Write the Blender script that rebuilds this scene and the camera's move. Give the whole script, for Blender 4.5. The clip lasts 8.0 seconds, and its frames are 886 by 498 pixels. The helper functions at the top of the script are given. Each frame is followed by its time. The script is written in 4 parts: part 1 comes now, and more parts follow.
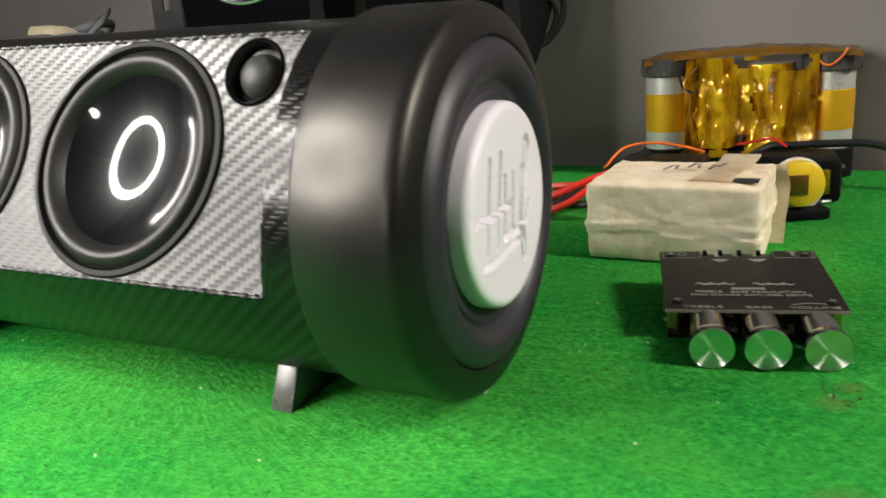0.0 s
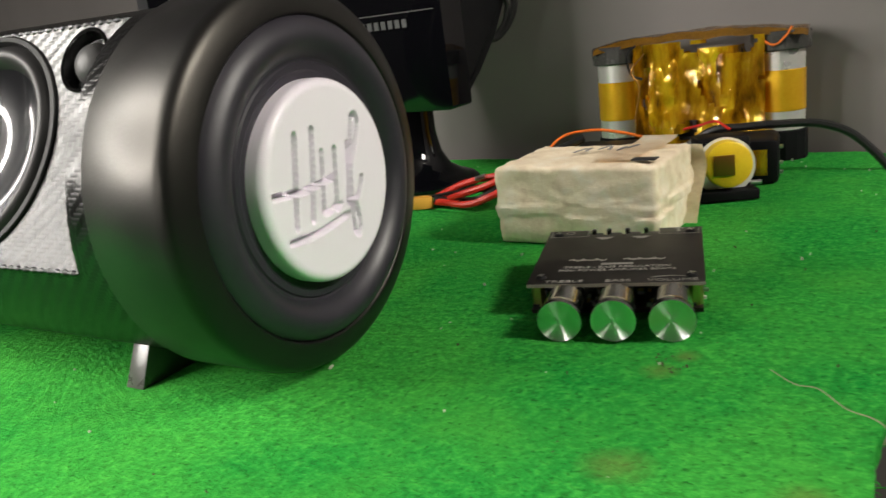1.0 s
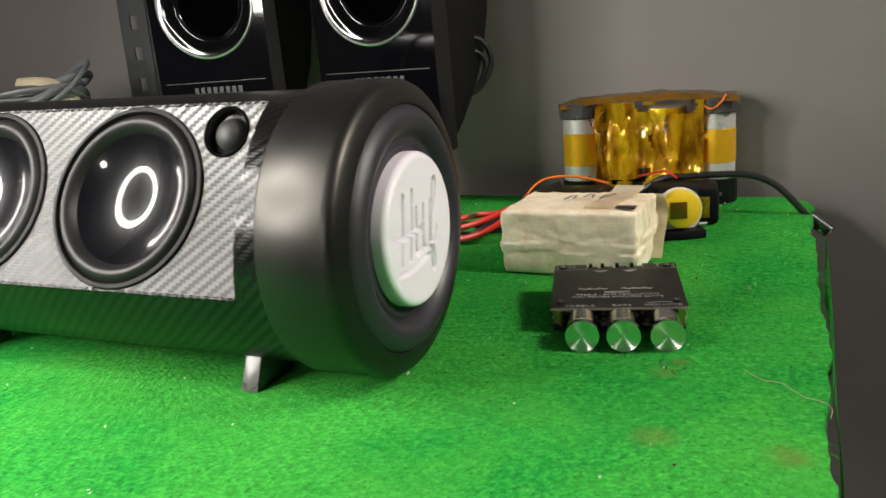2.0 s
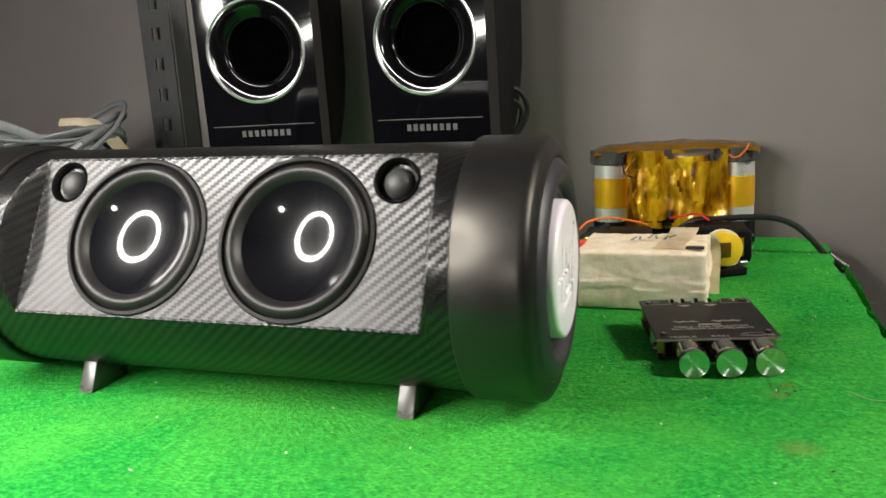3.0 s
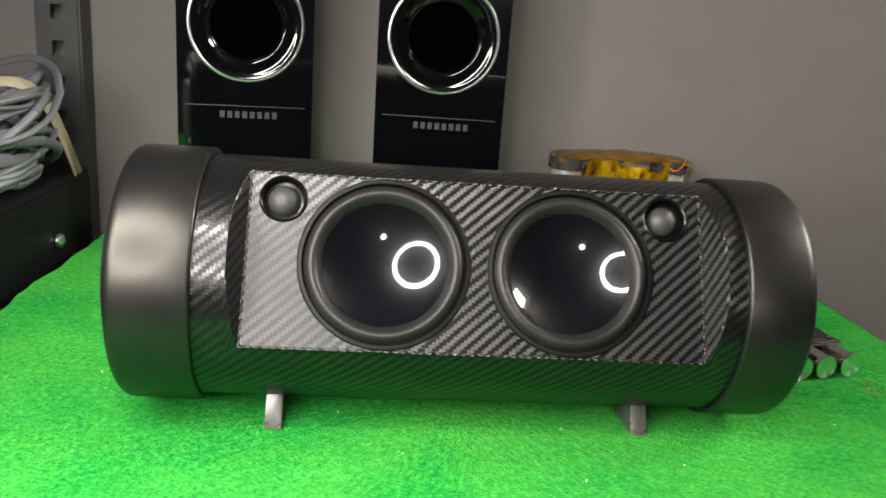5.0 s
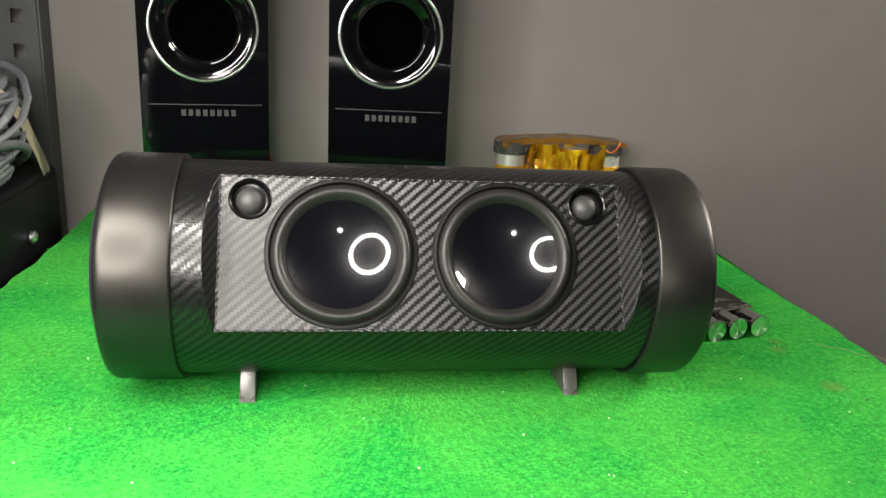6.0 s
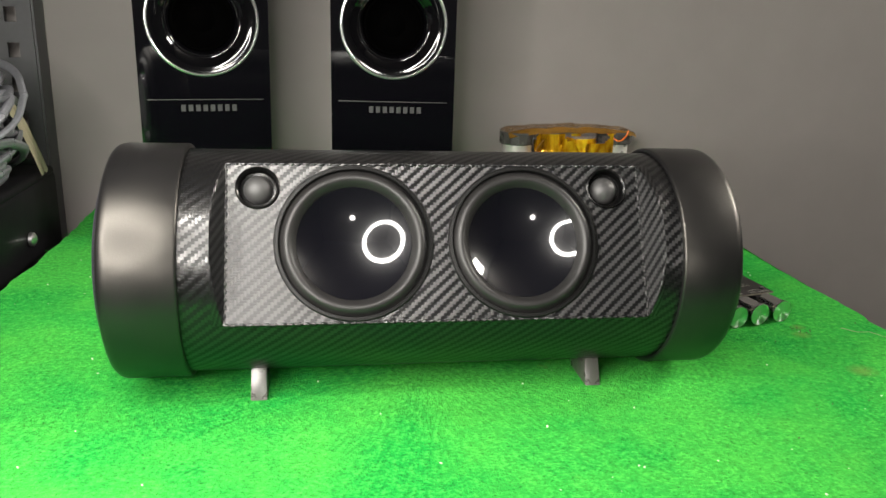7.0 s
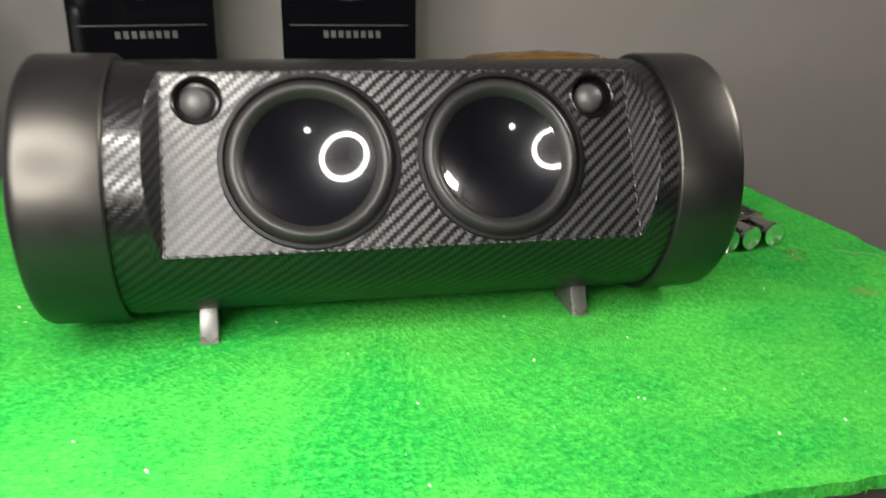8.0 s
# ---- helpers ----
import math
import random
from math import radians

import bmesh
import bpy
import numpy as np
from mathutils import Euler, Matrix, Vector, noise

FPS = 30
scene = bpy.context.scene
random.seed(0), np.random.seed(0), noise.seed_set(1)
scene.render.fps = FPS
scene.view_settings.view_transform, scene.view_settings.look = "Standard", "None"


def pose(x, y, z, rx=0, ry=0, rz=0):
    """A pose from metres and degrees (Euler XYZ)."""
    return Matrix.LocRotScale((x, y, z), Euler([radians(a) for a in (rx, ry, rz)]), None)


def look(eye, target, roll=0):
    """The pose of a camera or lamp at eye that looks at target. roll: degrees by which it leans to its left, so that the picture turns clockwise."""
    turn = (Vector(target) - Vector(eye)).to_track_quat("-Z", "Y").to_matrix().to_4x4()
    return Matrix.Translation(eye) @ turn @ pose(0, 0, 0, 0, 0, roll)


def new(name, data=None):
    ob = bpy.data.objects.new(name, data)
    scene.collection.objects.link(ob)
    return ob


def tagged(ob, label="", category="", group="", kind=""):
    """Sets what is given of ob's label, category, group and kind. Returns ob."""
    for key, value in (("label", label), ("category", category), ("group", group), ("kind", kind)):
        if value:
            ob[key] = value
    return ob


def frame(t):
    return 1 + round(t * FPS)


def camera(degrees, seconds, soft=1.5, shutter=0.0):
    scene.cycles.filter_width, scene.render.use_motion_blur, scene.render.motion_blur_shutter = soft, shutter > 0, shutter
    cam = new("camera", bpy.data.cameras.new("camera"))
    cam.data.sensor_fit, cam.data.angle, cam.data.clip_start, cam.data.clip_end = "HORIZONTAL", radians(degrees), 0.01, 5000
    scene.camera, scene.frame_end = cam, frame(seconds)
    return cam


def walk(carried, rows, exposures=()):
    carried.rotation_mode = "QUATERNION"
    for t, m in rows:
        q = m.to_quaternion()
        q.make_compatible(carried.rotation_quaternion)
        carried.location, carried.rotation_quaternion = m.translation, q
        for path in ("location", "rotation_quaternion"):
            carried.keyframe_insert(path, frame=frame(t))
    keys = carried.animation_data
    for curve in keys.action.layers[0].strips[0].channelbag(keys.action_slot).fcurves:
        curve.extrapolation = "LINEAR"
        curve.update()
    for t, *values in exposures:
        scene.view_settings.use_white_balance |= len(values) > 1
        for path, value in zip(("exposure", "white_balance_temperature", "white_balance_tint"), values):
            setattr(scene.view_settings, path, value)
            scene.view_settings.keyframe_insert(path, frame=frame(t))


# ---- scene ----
cam = camera(57.6, 8.0, shutter=0.35)
PATH = [
    (0, (0.273, -0.248, 0.133), (-0.618, 1.453, -0.427), -4.2),
    (0.5, (0.32, -0.227, 0.12), (-0.676, 1.419, -0.425), -5.5),
    (1, (0.345, -0.218, 0.115), (-0.674, 1.422, -0.406), -6.7),
    (1.2, (0.355, -0.229, 0.123), (-0.646, 1.43, -0.371), -7.1),
    (2.3, (0.311, -0.345, 0.152), (-0.457, 1.437, -0.33), -4.0),
    (2.5, (0.299, -0.357, 0.153), (-0.461, 1.439, -0.291), -4.4),
    (3, (0.244, -0.391, 0.167), (-0.408, 1.452, -0.254), -3.3),
    (3.5, (0.172, -0.428, 0.176), (-0.269, 1.475, -0.255), -2.2),
    (4, (0.086, -0.439, 0.173), (-0.13, 1.493, -0.297), -1.0),
    (4.5, (-0.004, -0.419, 0.162), (-0.008, 1.513, -0.355), 1.7),
    (4.7, (-0.047, -0.42, 0.18), (0.032, 1.51, -0.337), 3.0),
    (5.8, (-0.057, -0.479, 0.226), (0.221, 1.416, -0.352), 3.5),
    (6, (-0.053, -0.483, 0.229), (0.222, 1.411, -0.351), 3.0),
    (6.5, (-0.046, -0.48, 0.224), (0.23, 1.417, -0.35), 2.1),
    (7, (-0.06, -0.468, 0.216), (0.218, 1.427, -0.36), 1.7),
    (7.5, (-0.066, -0.463, 0.21), (0.212, 1.428, -0.38), 1.4),
    (8, (-0.057, -0.427, 0.183), (0.307, 1.421, -0.491), 0.8),
]
EXPOSURES = [(0.0, -0.28), (0.5, -0.42), (1.2, -0.42), (2.5, -0.20), (3.5, -0.17), (4.5, -0.22), (6.0, -0.08), (7.5, -0.04), (8.0, -0.06)]
walk(cam, [(t, look(eye, target, roll)) for t, eye, target, roll in PATH], EXPOSURES)


# ---- light: a ring lamp at the front left, a small bulb, a dim room ----
world = bpy.data.worlds.new("room_light")
scene.world = world
world.use_nodes = True
world.node_tree.nodes["Background"].inputs[0].default_value = (0.9, 0.95, 1.0, 1)
world.node_tree.nodes["Background"].inputs[1].default_value = 0.008
RING_AT, RING_R, RING_POWER = Vector((-0.222, -0.345, 0.302)), 0.144, 103.0
BULB_AT, BULB_POWER = Vector((0.05, -1.15, 0.27)), 66.0
PANEL_POWER = 110.0


# ---- materials ----
def material(name, color, rough=0.5, metal=0.0, **more):
    m = bpy.data.materials.new(name)
    m.use_nodes = True
    b = m.node_tree.nodes["Principled BSDF"]
    b.inputs["Base Color"].default_value = (*color, 1)
    b.inputs["Roughness"].default_value = rough
    b.inputs["Metallic"].default_value = metal
    for key, value in more.items():
        b.inputs[key.replace("_", " ")].default_value = value
    return m


def node(m, kind, **inputs):
    n = m.node_tree.nodes.new(kind)
    for key, value in inputs.items():
        n.inputs[key.replace("_", " ")].default_value = value
    return n


def link(m, a, b):
    m.node_tree.links.new(a, b)


def bsdf(m):
    return m.node_tree.nodes["Principled BSDF"]


def math_node(m, op, a, b=None):
    n = m.node_tree.nodes.new("ShaderNodeMath")
    n.operation = op
    for i, v in enumerate((a, b)):
        if v is None:
            continue
        if isinstance(v, (int, float)):
            n.inputs[i].default_value = v
        else:
            link(m, v, n.inputs[i])
    return n.outputs[0]


def coords(m, kind="Object"):
    return m.node_tree.nodes.new("ShaderNodeTexCoord").outputs[kind]


def noise_tex(m, scale, detail=4.0, rough=0.55, vec=None):
    n = node(m, "ShaderNodeTexNoise", Scale=scale, Detail=detail, Roughness=rough)
    link(m, vec if vec is not None else coords(m), n.inputs["Vector"])
    return n.outputs["Fac"]


def ramp(m, fac, stops):
    r = m.node_tree.nodes.new("ShaderNodeValToRGB")
    e = r.color_ramp.elements
    while len(e) < len(stops):
        e.new(0.5)
    for i, (p, c) in enumerate(stops):
        e[i].position, e[i].color = p, (*c, 1)
    link(m, fac, r.inputs["Fac"])
    return r.outputs["Color"]


def mix(m, fac, a, b, blend="MIX"):
    n = m.node_tree.nodes.new("ShaderNodeMixRGB")
    n.blend_type = blend
    for sock, v in zip(n.inputs, (fac, a, b)):
        if isinstance(v, (int, float)):
            sock.default_value = v
        elif isinstance(v, tuple):
            sock.default_value = (*v, 1)
        else:
            link(m, v, sock)
    return n.outputs[0]


def bump(m, height, strength=0.3, distance=0.001):
    b = node(m, "ShaderNodeBump", Strength=strength, Distance=distance)
    link(m, height, b.inputs["Height"])
    link(m, b.outputs[0], bsdf(m).inputs["Normal"])


def varied(name, color, color2, rough, scale, metal=0.0, bump_scale=0.0, bump_strength=0.2, bump_depth=0.0006, **more):
    """A surface whose colour and gloss wander at two scales."""
    m = material(name, color, rough, metal, **more)
    big, fine = noise_tex(m, scale), noise_tex(m, scale * 9, 3.0)
    f = mix(m, 0.4, big, fine)
    link(m, ramp(m, f, [(0.3, color), (0.7, color2)]), bsdf(m).inputs["Base Color"])
    link(m, math_node(m, "ADD", math_node(m, "MULTIPLY", math_node(m, "SUBTRACT", big, 0.5), 0.25), rough), bsdf(m).inputs["Roughness"])
    if bump_scale:
        bump(m, noise_tex(m, bump_scale, 5.0), bump_strength, bump_depth)
    return m


def felt_material():
    m = material("green_felt", (0.010, 0.30, 0.018), 0.95, Sheen_Weight=0.06, Sheen_Roughness=0.6)
    bsdf(m).inputs["Sheen Tint"].default_value = (0.35, 1.0, 0.25, 1)
    bsdf(m).inputs["Specular IOR Level"].default_value = 0.05
    fine = noise_tex(m, 430.0, 5.0, 0.7)
    mid = noise_tex(m, 210.0, 5.0, 0.65)
    big = noise_tex(m, 13.0, 4.0, 0.6)
    col = ramp(m, mix(m, 0.42, fine, mid), [(0.40, (0.003, 0.16, 0.018)), (0.5, (0.011, 0.33, 0.042)), (0.60, (0.075, 0.54, 0.075))])
    col = mix(m, ramp(m, big, [(0.40, (0, 0, 0)), (0.66, (0.55, 0.55, 0.55))]), col, mix(m, mid, (0.015, 0.28, 0.032), (0.10, 0.50, 0.06)))
    # soft patches where the nap lies over, a few centimetres across
    nap = ramp(m, noise_tex(m, 9.0, 4.0, 0.6), [(0.43, (0, 0, 0)), (0.57, (1, 1, 1))])
    col = mix(m, nap, mix(m, 0.30, col, (0.002, 0.20, 0.032)), mix(m, 0.24, col, (0.105, 0.48, 0.058)))
    # needle pits, dark and about a millimetre across
    pits = ramp(m, noise_tex(m, 520.0, 2.0, 0.5), [(0.31, (0.6, 0.6, 0.6)), (0.41, (0, 0, 0))])
    col = mix(m, pits, col, (0.001, 0.075, 0.006))
    worn = ramp(m, noise_tex(m, 19.0, 7.0, 0.72), [(0.66, (0, 0, 0)), (0.76, (0.4, 0.4, 0.4))])
    col = mix(m, worn, col, (0.24, 0.27, 0.06))
    # a few old brown stains
    where = coords(m)
    ragged = noise_tex(m, 60.0, 6.0, 0.7)
    for x, y, r in ((0.278, -0.037, 0.015), (0.325, -0.040, 0.014), (0.272, 0.024, 0.010), (0.278, 0.038, 0.008)):
        gap = node(m, "ShaderNodeVectorMath")
        gap.operation = "DISTANCE"
        link(m, where, gap.inputs[0])
        gap.inputs[1].default_value = (x, y, 0.0)
        near = math_node(m, "SUBTRACT", 1.0, math_node(m, "DIVIDE", gap.outputs["Value"], r))
        spot = ramp(m, math_node(m, "MULTIPLY", math_node(m, "MAXIMUM", near, 0.0), ragged), [(0.12, (0, 0, 0)), (0.42, (0.5, 0.5, 0.5))])
        col = mix(m, spot, col, (0.16, 0.17, 0.045))
    link(m, col, bsdf(m).inputs["Base Color"])
    bump(m, mix(m, 0.6, fine, mid), 1.0, 0.0034)
    return m


def carbon_material():
    """Embossed twill wrap: two tow directions with their own gloss, 1.7 mm a cell."""
    m = material("carbon_wrap", (0.03, 0.03, 0.032), 0.35)
    sep = m.node_tree.nodes.new("ShaderNodeSeparateXYZ")
    link(m, coords(m, "UV"), sep.inputs[0])
    u = math_node(m, "DIVIDE", sep.outputs[0], 0.00172)
    v = math_node(m, "DIVIDE", sep.outputs[1], 0.00153)
    i, j = math_node(m, "FLOOR", u), math_node(m, "FLOOR", v)
    k = math_node(m, "FLOORED_MODULO", math_node(m, "SUBTRACT", i, j), 4.0)
    over = math_node(m, "LESS_THAN", k, 1.5)
    fu = math_node(m, "ABSOLUTE", math_node(m, "SUBTRACT", math_node(m, "FRACT", u), 0.5))
    fv = math_node(m, "ABSOLUTE", math_node(m, "SUBTRACT", math_node(m, "FRACT", v), 0.5))
    edge = mix(m, over, fv, fu)
    rnd = noise_tex(m, 90.0, 3.0)
    col = mix(m, over, (0.0045, 0.0045, 0.005), (0.0055, 0.0055, 0.0055))
    col = mix(m, 0.35, col, mix(m, 1.0, col, ramp(m, rnd, [(0.3, (0.5, 0.5, 0.5)), (0.7, (1, 1, 1))]), "MULTIPLY"))
    link(m, col, bsdf(m).inputs["Base Color"])
    link(m, mix(m, over, (0.32, 0.32, 0.32), (0.31, 0.31, 0.31)), bsdf(m).inputs["Roughness"])
    bsdf(m).inputs["IOR"].default_value = 1.6
    link(m, mix(m, over, (0.22, 0.22, 0.22), (0.56, 0.56, 0.56)), bsdf(m).inputs["Specular IOR Level"])
    link(m, mix(m, over, (0.25, 0.25, 0.25), (0.90, 0.90, 0.90)), bsdf(m).inputs["Anisotropic"])
    link(m, math_node(m, "MULTIPLY", math_node(m, "SUBTRACT", 1.0, over), 0.25), bsdf(m).inputs["Anisotropic Rotation"])
    tan = node(m, "ShaderNodeTangent")
    tan.direction_type, tan.uv_map = "UV_MAP", "UVMap"
    link(m, tan.outputs[0], bsdf(m).inputs["Tangent"])
    dome = math_node(m, "SUBTRACT", 1.0, math_node(m, "MULTIPLY", math_node(m, "POWER", math_node(m, "MULTIPLY", edge, 2.0), 2.0), 0.9))
    bump(m, dome, 0.25, 0.0003)
    return m


def wall_material(name, a, b):
    m = varied(name, a, b, 0.75, 2.3, bump_scale=260.0, bump_strength=0.12, bump_depth=0.0006)
    return m


def kapton_material():
    m = material("kapton_film", (0.85, 0.42, 0.015), 0.10, Coat_Weight=1.0, Coat_Roughness=0.03)
    tall = node(m, "ShaderNodeMapping", Scale=(1.0, 1.0, 0.32))
    link(m, coords(m), tall.inputs["Vector"])
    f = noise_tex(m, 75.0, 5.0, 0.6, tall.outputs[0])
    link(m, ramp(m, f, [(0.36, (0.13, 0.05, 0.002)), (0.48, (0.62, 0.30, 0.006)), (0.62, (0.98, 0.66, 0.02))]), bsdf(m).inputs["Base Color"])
    bsdf(m).inputs["Metallic"].default_value = 0.35
    crease = math_node(m, "ABSOLUTE", math_node(m, "SUBTRACT", noise_tex(m, 95.0, 3.0, 0.6, tall.outputs[0]), 0.5))
    bump(m, mix(m, 0.35, crease, noise_tex(m, 60.0, 2.0, 0.5)), 1.0, 0.005)
    return m


def tape_material():
    m = material("masking_tape", (0.62, 0.55, 0.42), 0.7)
    a = noise_tex(m, 38.0, 6.0, 0.65)
    b = noise_tex(m, 130.0, 4.0, 0.6)
    col = ramp(m, mix(m, 0.45, a, b), [(0.32, (0.64, 0.50, 0.33)), (0.5, (0.84, 0.71, 0.52)), (0.68, (0.90, 0.83, 0.70))])
    link(m, col, bsdf(m).inputs["Base Color"])
    bump(m, mix(m, 0.6, a, b), 0.7, 0.0016)
    return m


def brushed_material():
    """Spun aluminium: gloss streaks that run round the knob's axis."""
    m = material("spun_aluminium", (0.92, 0.92, 0.91), 0.28, 1.0, Anisotropic=0.96, Anisotropic_Rotation=0.25)
    t = node(m, "ShaderNodeTangent")
    t.direction_type, t.axis = "RADIAL", "Y"
    link(m, t.outputs[0], bsdf(m).inputs["Tangent"])
    return m


FELT = felt_material()
CARBON = carbon_material()
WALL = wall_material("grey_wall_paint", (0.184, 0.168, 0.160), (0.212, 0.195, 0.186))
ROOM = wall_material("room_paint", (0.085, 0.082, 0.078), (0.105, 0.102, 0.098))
SATIN = varied("satin_black_paint", (0.004, 0.004, 0.0045), (0.006, 0.006, 0.0065), 0.38, 30.0, Specular_IOR_Level=0.58, bump_scale=1100.0, bump_strength=0.15, bump_depth=0.0003, Anisotropic=0.1, Anisotropic_Rotation=0.25)
bsdf(SATIN).inputs["Specular Tint"].default_value = (1.0, 0.94, 0.85, 1)
turned = node(SATIN, "ShaderNodeTangent")
turned.direction_type, turned.axis = "RADIAL", "X"
link(SATIN, turned.outputs[0], bsdf(SATIN).inputs["Tangent"])
RUBBER = varied("black_rubber", (0.020, 0.018, 0.026), (0.028, 0.025, 0.035), 0.44, 40.0, Specular_IOR_Level=0.6)
SURROUND = varied("grey_rubber_surround", (0.009, 0.009, 0.009), (0.014, 0.013, 0.013), 0.46, 60.0, Specular_IOR_Level=0.4)
DOME = varied("grey_fabric_dome", (0.028, 0.028, 0.028), (0.040, 0.039, 0.039), 0.50, 300.0, Specular_IOR_Level=0.5)
CONE = material("glossy_black_cone", (0.003, 0.003, 0.0045), 0.30, Specular_IOR_Level=0.10, Coat_Weight=1.0, Coat_Roughness=0.055)
GASKET = material("black_gasket", (0.003, 0.003, 0.003), 0.5, Specular_IOR_Level=0.2)
DEEP = material("deep_black_paper", (0.0004, 0.0004, 0.0004), 0.8, Specular_IOR_Level=0.01)
PIANO = material("piano_black", (0.0025, 0.0025, 0.0035), 0.05)
BEZEL = material("satin_black_bezel", (0.003, 0.003, 0.003), 0.24, Specular_IOR_Level=0.30)
MATTBLACK = varied("matt_black_case", (0.004, 0.004, 0.005), (0.007, 0.007, 0.008), 0.55, 25.0, Specular_IOR_Level=0.12)
CHROME = material("chrome", (0.90, 0.90, 0.89), 0.30, 1.0)
LACQUER = material("black_lacquer", (0.002, 0.002, 0.0025), 0.07, Specular_IOR_Level=0.55)
LETTER = material("silver_lettering", (0.045, 0.045, 0.045), 0.42, 0.3)
WHITE = material("white_gloss_disc", (0.94, 0.88, 0.97), 0.32, Coat_Weight=0.2)
INK = material("grey_marker_ink", (0.17, 0.17, 0.18), 0.5)
FOOT = varied("grey_plastic_foot", (0.06, 0.056, 0.053), (0.085, 0.08, 0.075), 0.30, 80.0, Specular_IOR_Level=0.9, bump_scale=500.0)
PCB = varied("black_circuit_board", (0.008, 0.007, 0.007), (0.012, 0.010, 0.009), 0.34, 40.0, Specular_IOR_Level=0.3)
PCB_EDGE = material("board_edge", (0.22, 0.20, 0.16), 0.6)
SILK = material("silkscreen", (0.34, 0.33, 0.30), 0.6)
BRASS = material("brass_standoff", (0.62, 0.45, 0.17), 0.35, 1.0)
ALU = brushed_material()
ALU_DARK = material("polished_knob_side", (0.5, 0.5, 0.49), 0.14, 1.0)
CHIP = material("black_component", (0.012, 0.012, 0.013), 0.4)
SOLDER = material("tinned_metal", (0.6, 0.6, 0.58), 0.3, 1.0)
TAPE = tape_material()
CELL = varied("silver_cell_case", (0.74, 0.72, 0.68), (0.84, 0.82, 0.78), 0.3, 20.0, metal=0.6)
AMBER = varied("amber_tape_band", (0.90, 0.45, 0.012), (0.98, 0.58, 0.03), 0.32, 60.0, metal=0.6, Coat_Weight=0.4)
KAPTON = kapton_material()
KAPTON_DARK = varied("thin_amber_film", (0.16, 0.075, 0.006), (0.34, 0.17, 0.015), 0.18, 60.0, bump_scale=120.0, bump_strength=0.5, bump_depth=0.002, Coat_Weight=0.6)
HOLDER = varied("smoky_plastic_holder", (0.03, 0.03, 0.028), (0.075, 0.072, 0.066), 0.25, 90.0)
YELLOW = varied("yellow_tape_bobbin", (0.72, 0.46, 0.015), (0.85, 0.60, 0.03), 0.35, 50.0, bump_scale=200.0)
CLEAR = material("white_plastic", (0.7, 0.7, 0.66), 0.35)
COPPER = material("lacquered_copper", (0.30, 0.15, 0.03), 0.35, 0.8)
RED = material("red_silicone_wire", (0.62, 0.025, 0.012), 0.4)
ORANGE = material("orange_wire", (0.75, 0.17, 0.02), 0.4)
BLACKWIRE = material("black_wire", (0.010, 0.010, 0.010), 0.4)
CONNECTOR = material("yellow_connector", (0.70, 0.36, 0.05), 0.45)
STEEL = varied("grey_painted_steel", (0.055, 0.056, 0.059), (0.072, 0.073, 0.077), 0.45, 20.0)
GREYCABLE = varied("grey_cable_sheath", (0.09, 0.094, 0.105), (0.19, 0.195, 0.21), 0.45, 25.0)
PAPER = varied("beige_paper_tie", (0.26, 0.22, 0.15), (0.38, 0.33, 0.23), 0.7, 60.0)
BOARD = varied("dark_shelf_board", (0.07, 0.06, 0.05), (0.11, 0.095, 0.08), 0.6, 12.0)
FLOOR = varied("floor_tiles", (0.13, 0.125, 0.12), (0.17, 0.165, 0.155), 0.4, 3.0)
LINT = material("pale_lint", (0.55, 0.6, 0.45), 0.9)
DIRT = material("brown_crumbs", (0.045, 0.05, 0.018), 0.9)


# ---- building blocks ----
def thing(name, label, category, at=(0, 0, 0), turn=(0, 0, 0), group="", kind=""):
    ob = new(name)
    ob.empty_display_size = 0.01
    ob.matrix_basis = pose(*at, *turn)
    return tagged(ob, label, category, group, kind)


def mesh_of(name, bm, mat, smooth=35):
    me = bpy.data.meshes.new(name)
    bm.normal_update()
    bm.to_mesh(me)
    bm.free()
    me.materials.append(mat)
    if smooth:
        me.polygons.foreach_set("use_smooth", [True] * len(me.polygons))
        me.set_sharp_from_angle(angle=radians(smooth))
    return me


def part(name, bm, mat, parent, label="", m=None, smooth=35):
    ob = new(name, mesh_of(name, bm, mat, smooth))
    ob.parent = parent
    if m is not None:
        ob.matrix_basis = m
    return tagged(ob, label)


def box(sx, sy, sz, bevel=0.0, at=(0, 0, 0), seg=2, bm=None):
    bm = bm or bmesh.new()
    made = bmesh.ops.create_cube(bm, size=1, matrix=Matrix.Translation(at) @ Matrix.Diagonal((sx, sy, sz, 1)))
    if bevel:
        vs = set(made["verts"])
        bmesh.ops.bevel(bm, geom=[e for e in bm.edges if e.verts[0] in vs], offset=bevel, segments=seg, profile=0.5, affect="EDGES")
    return bm


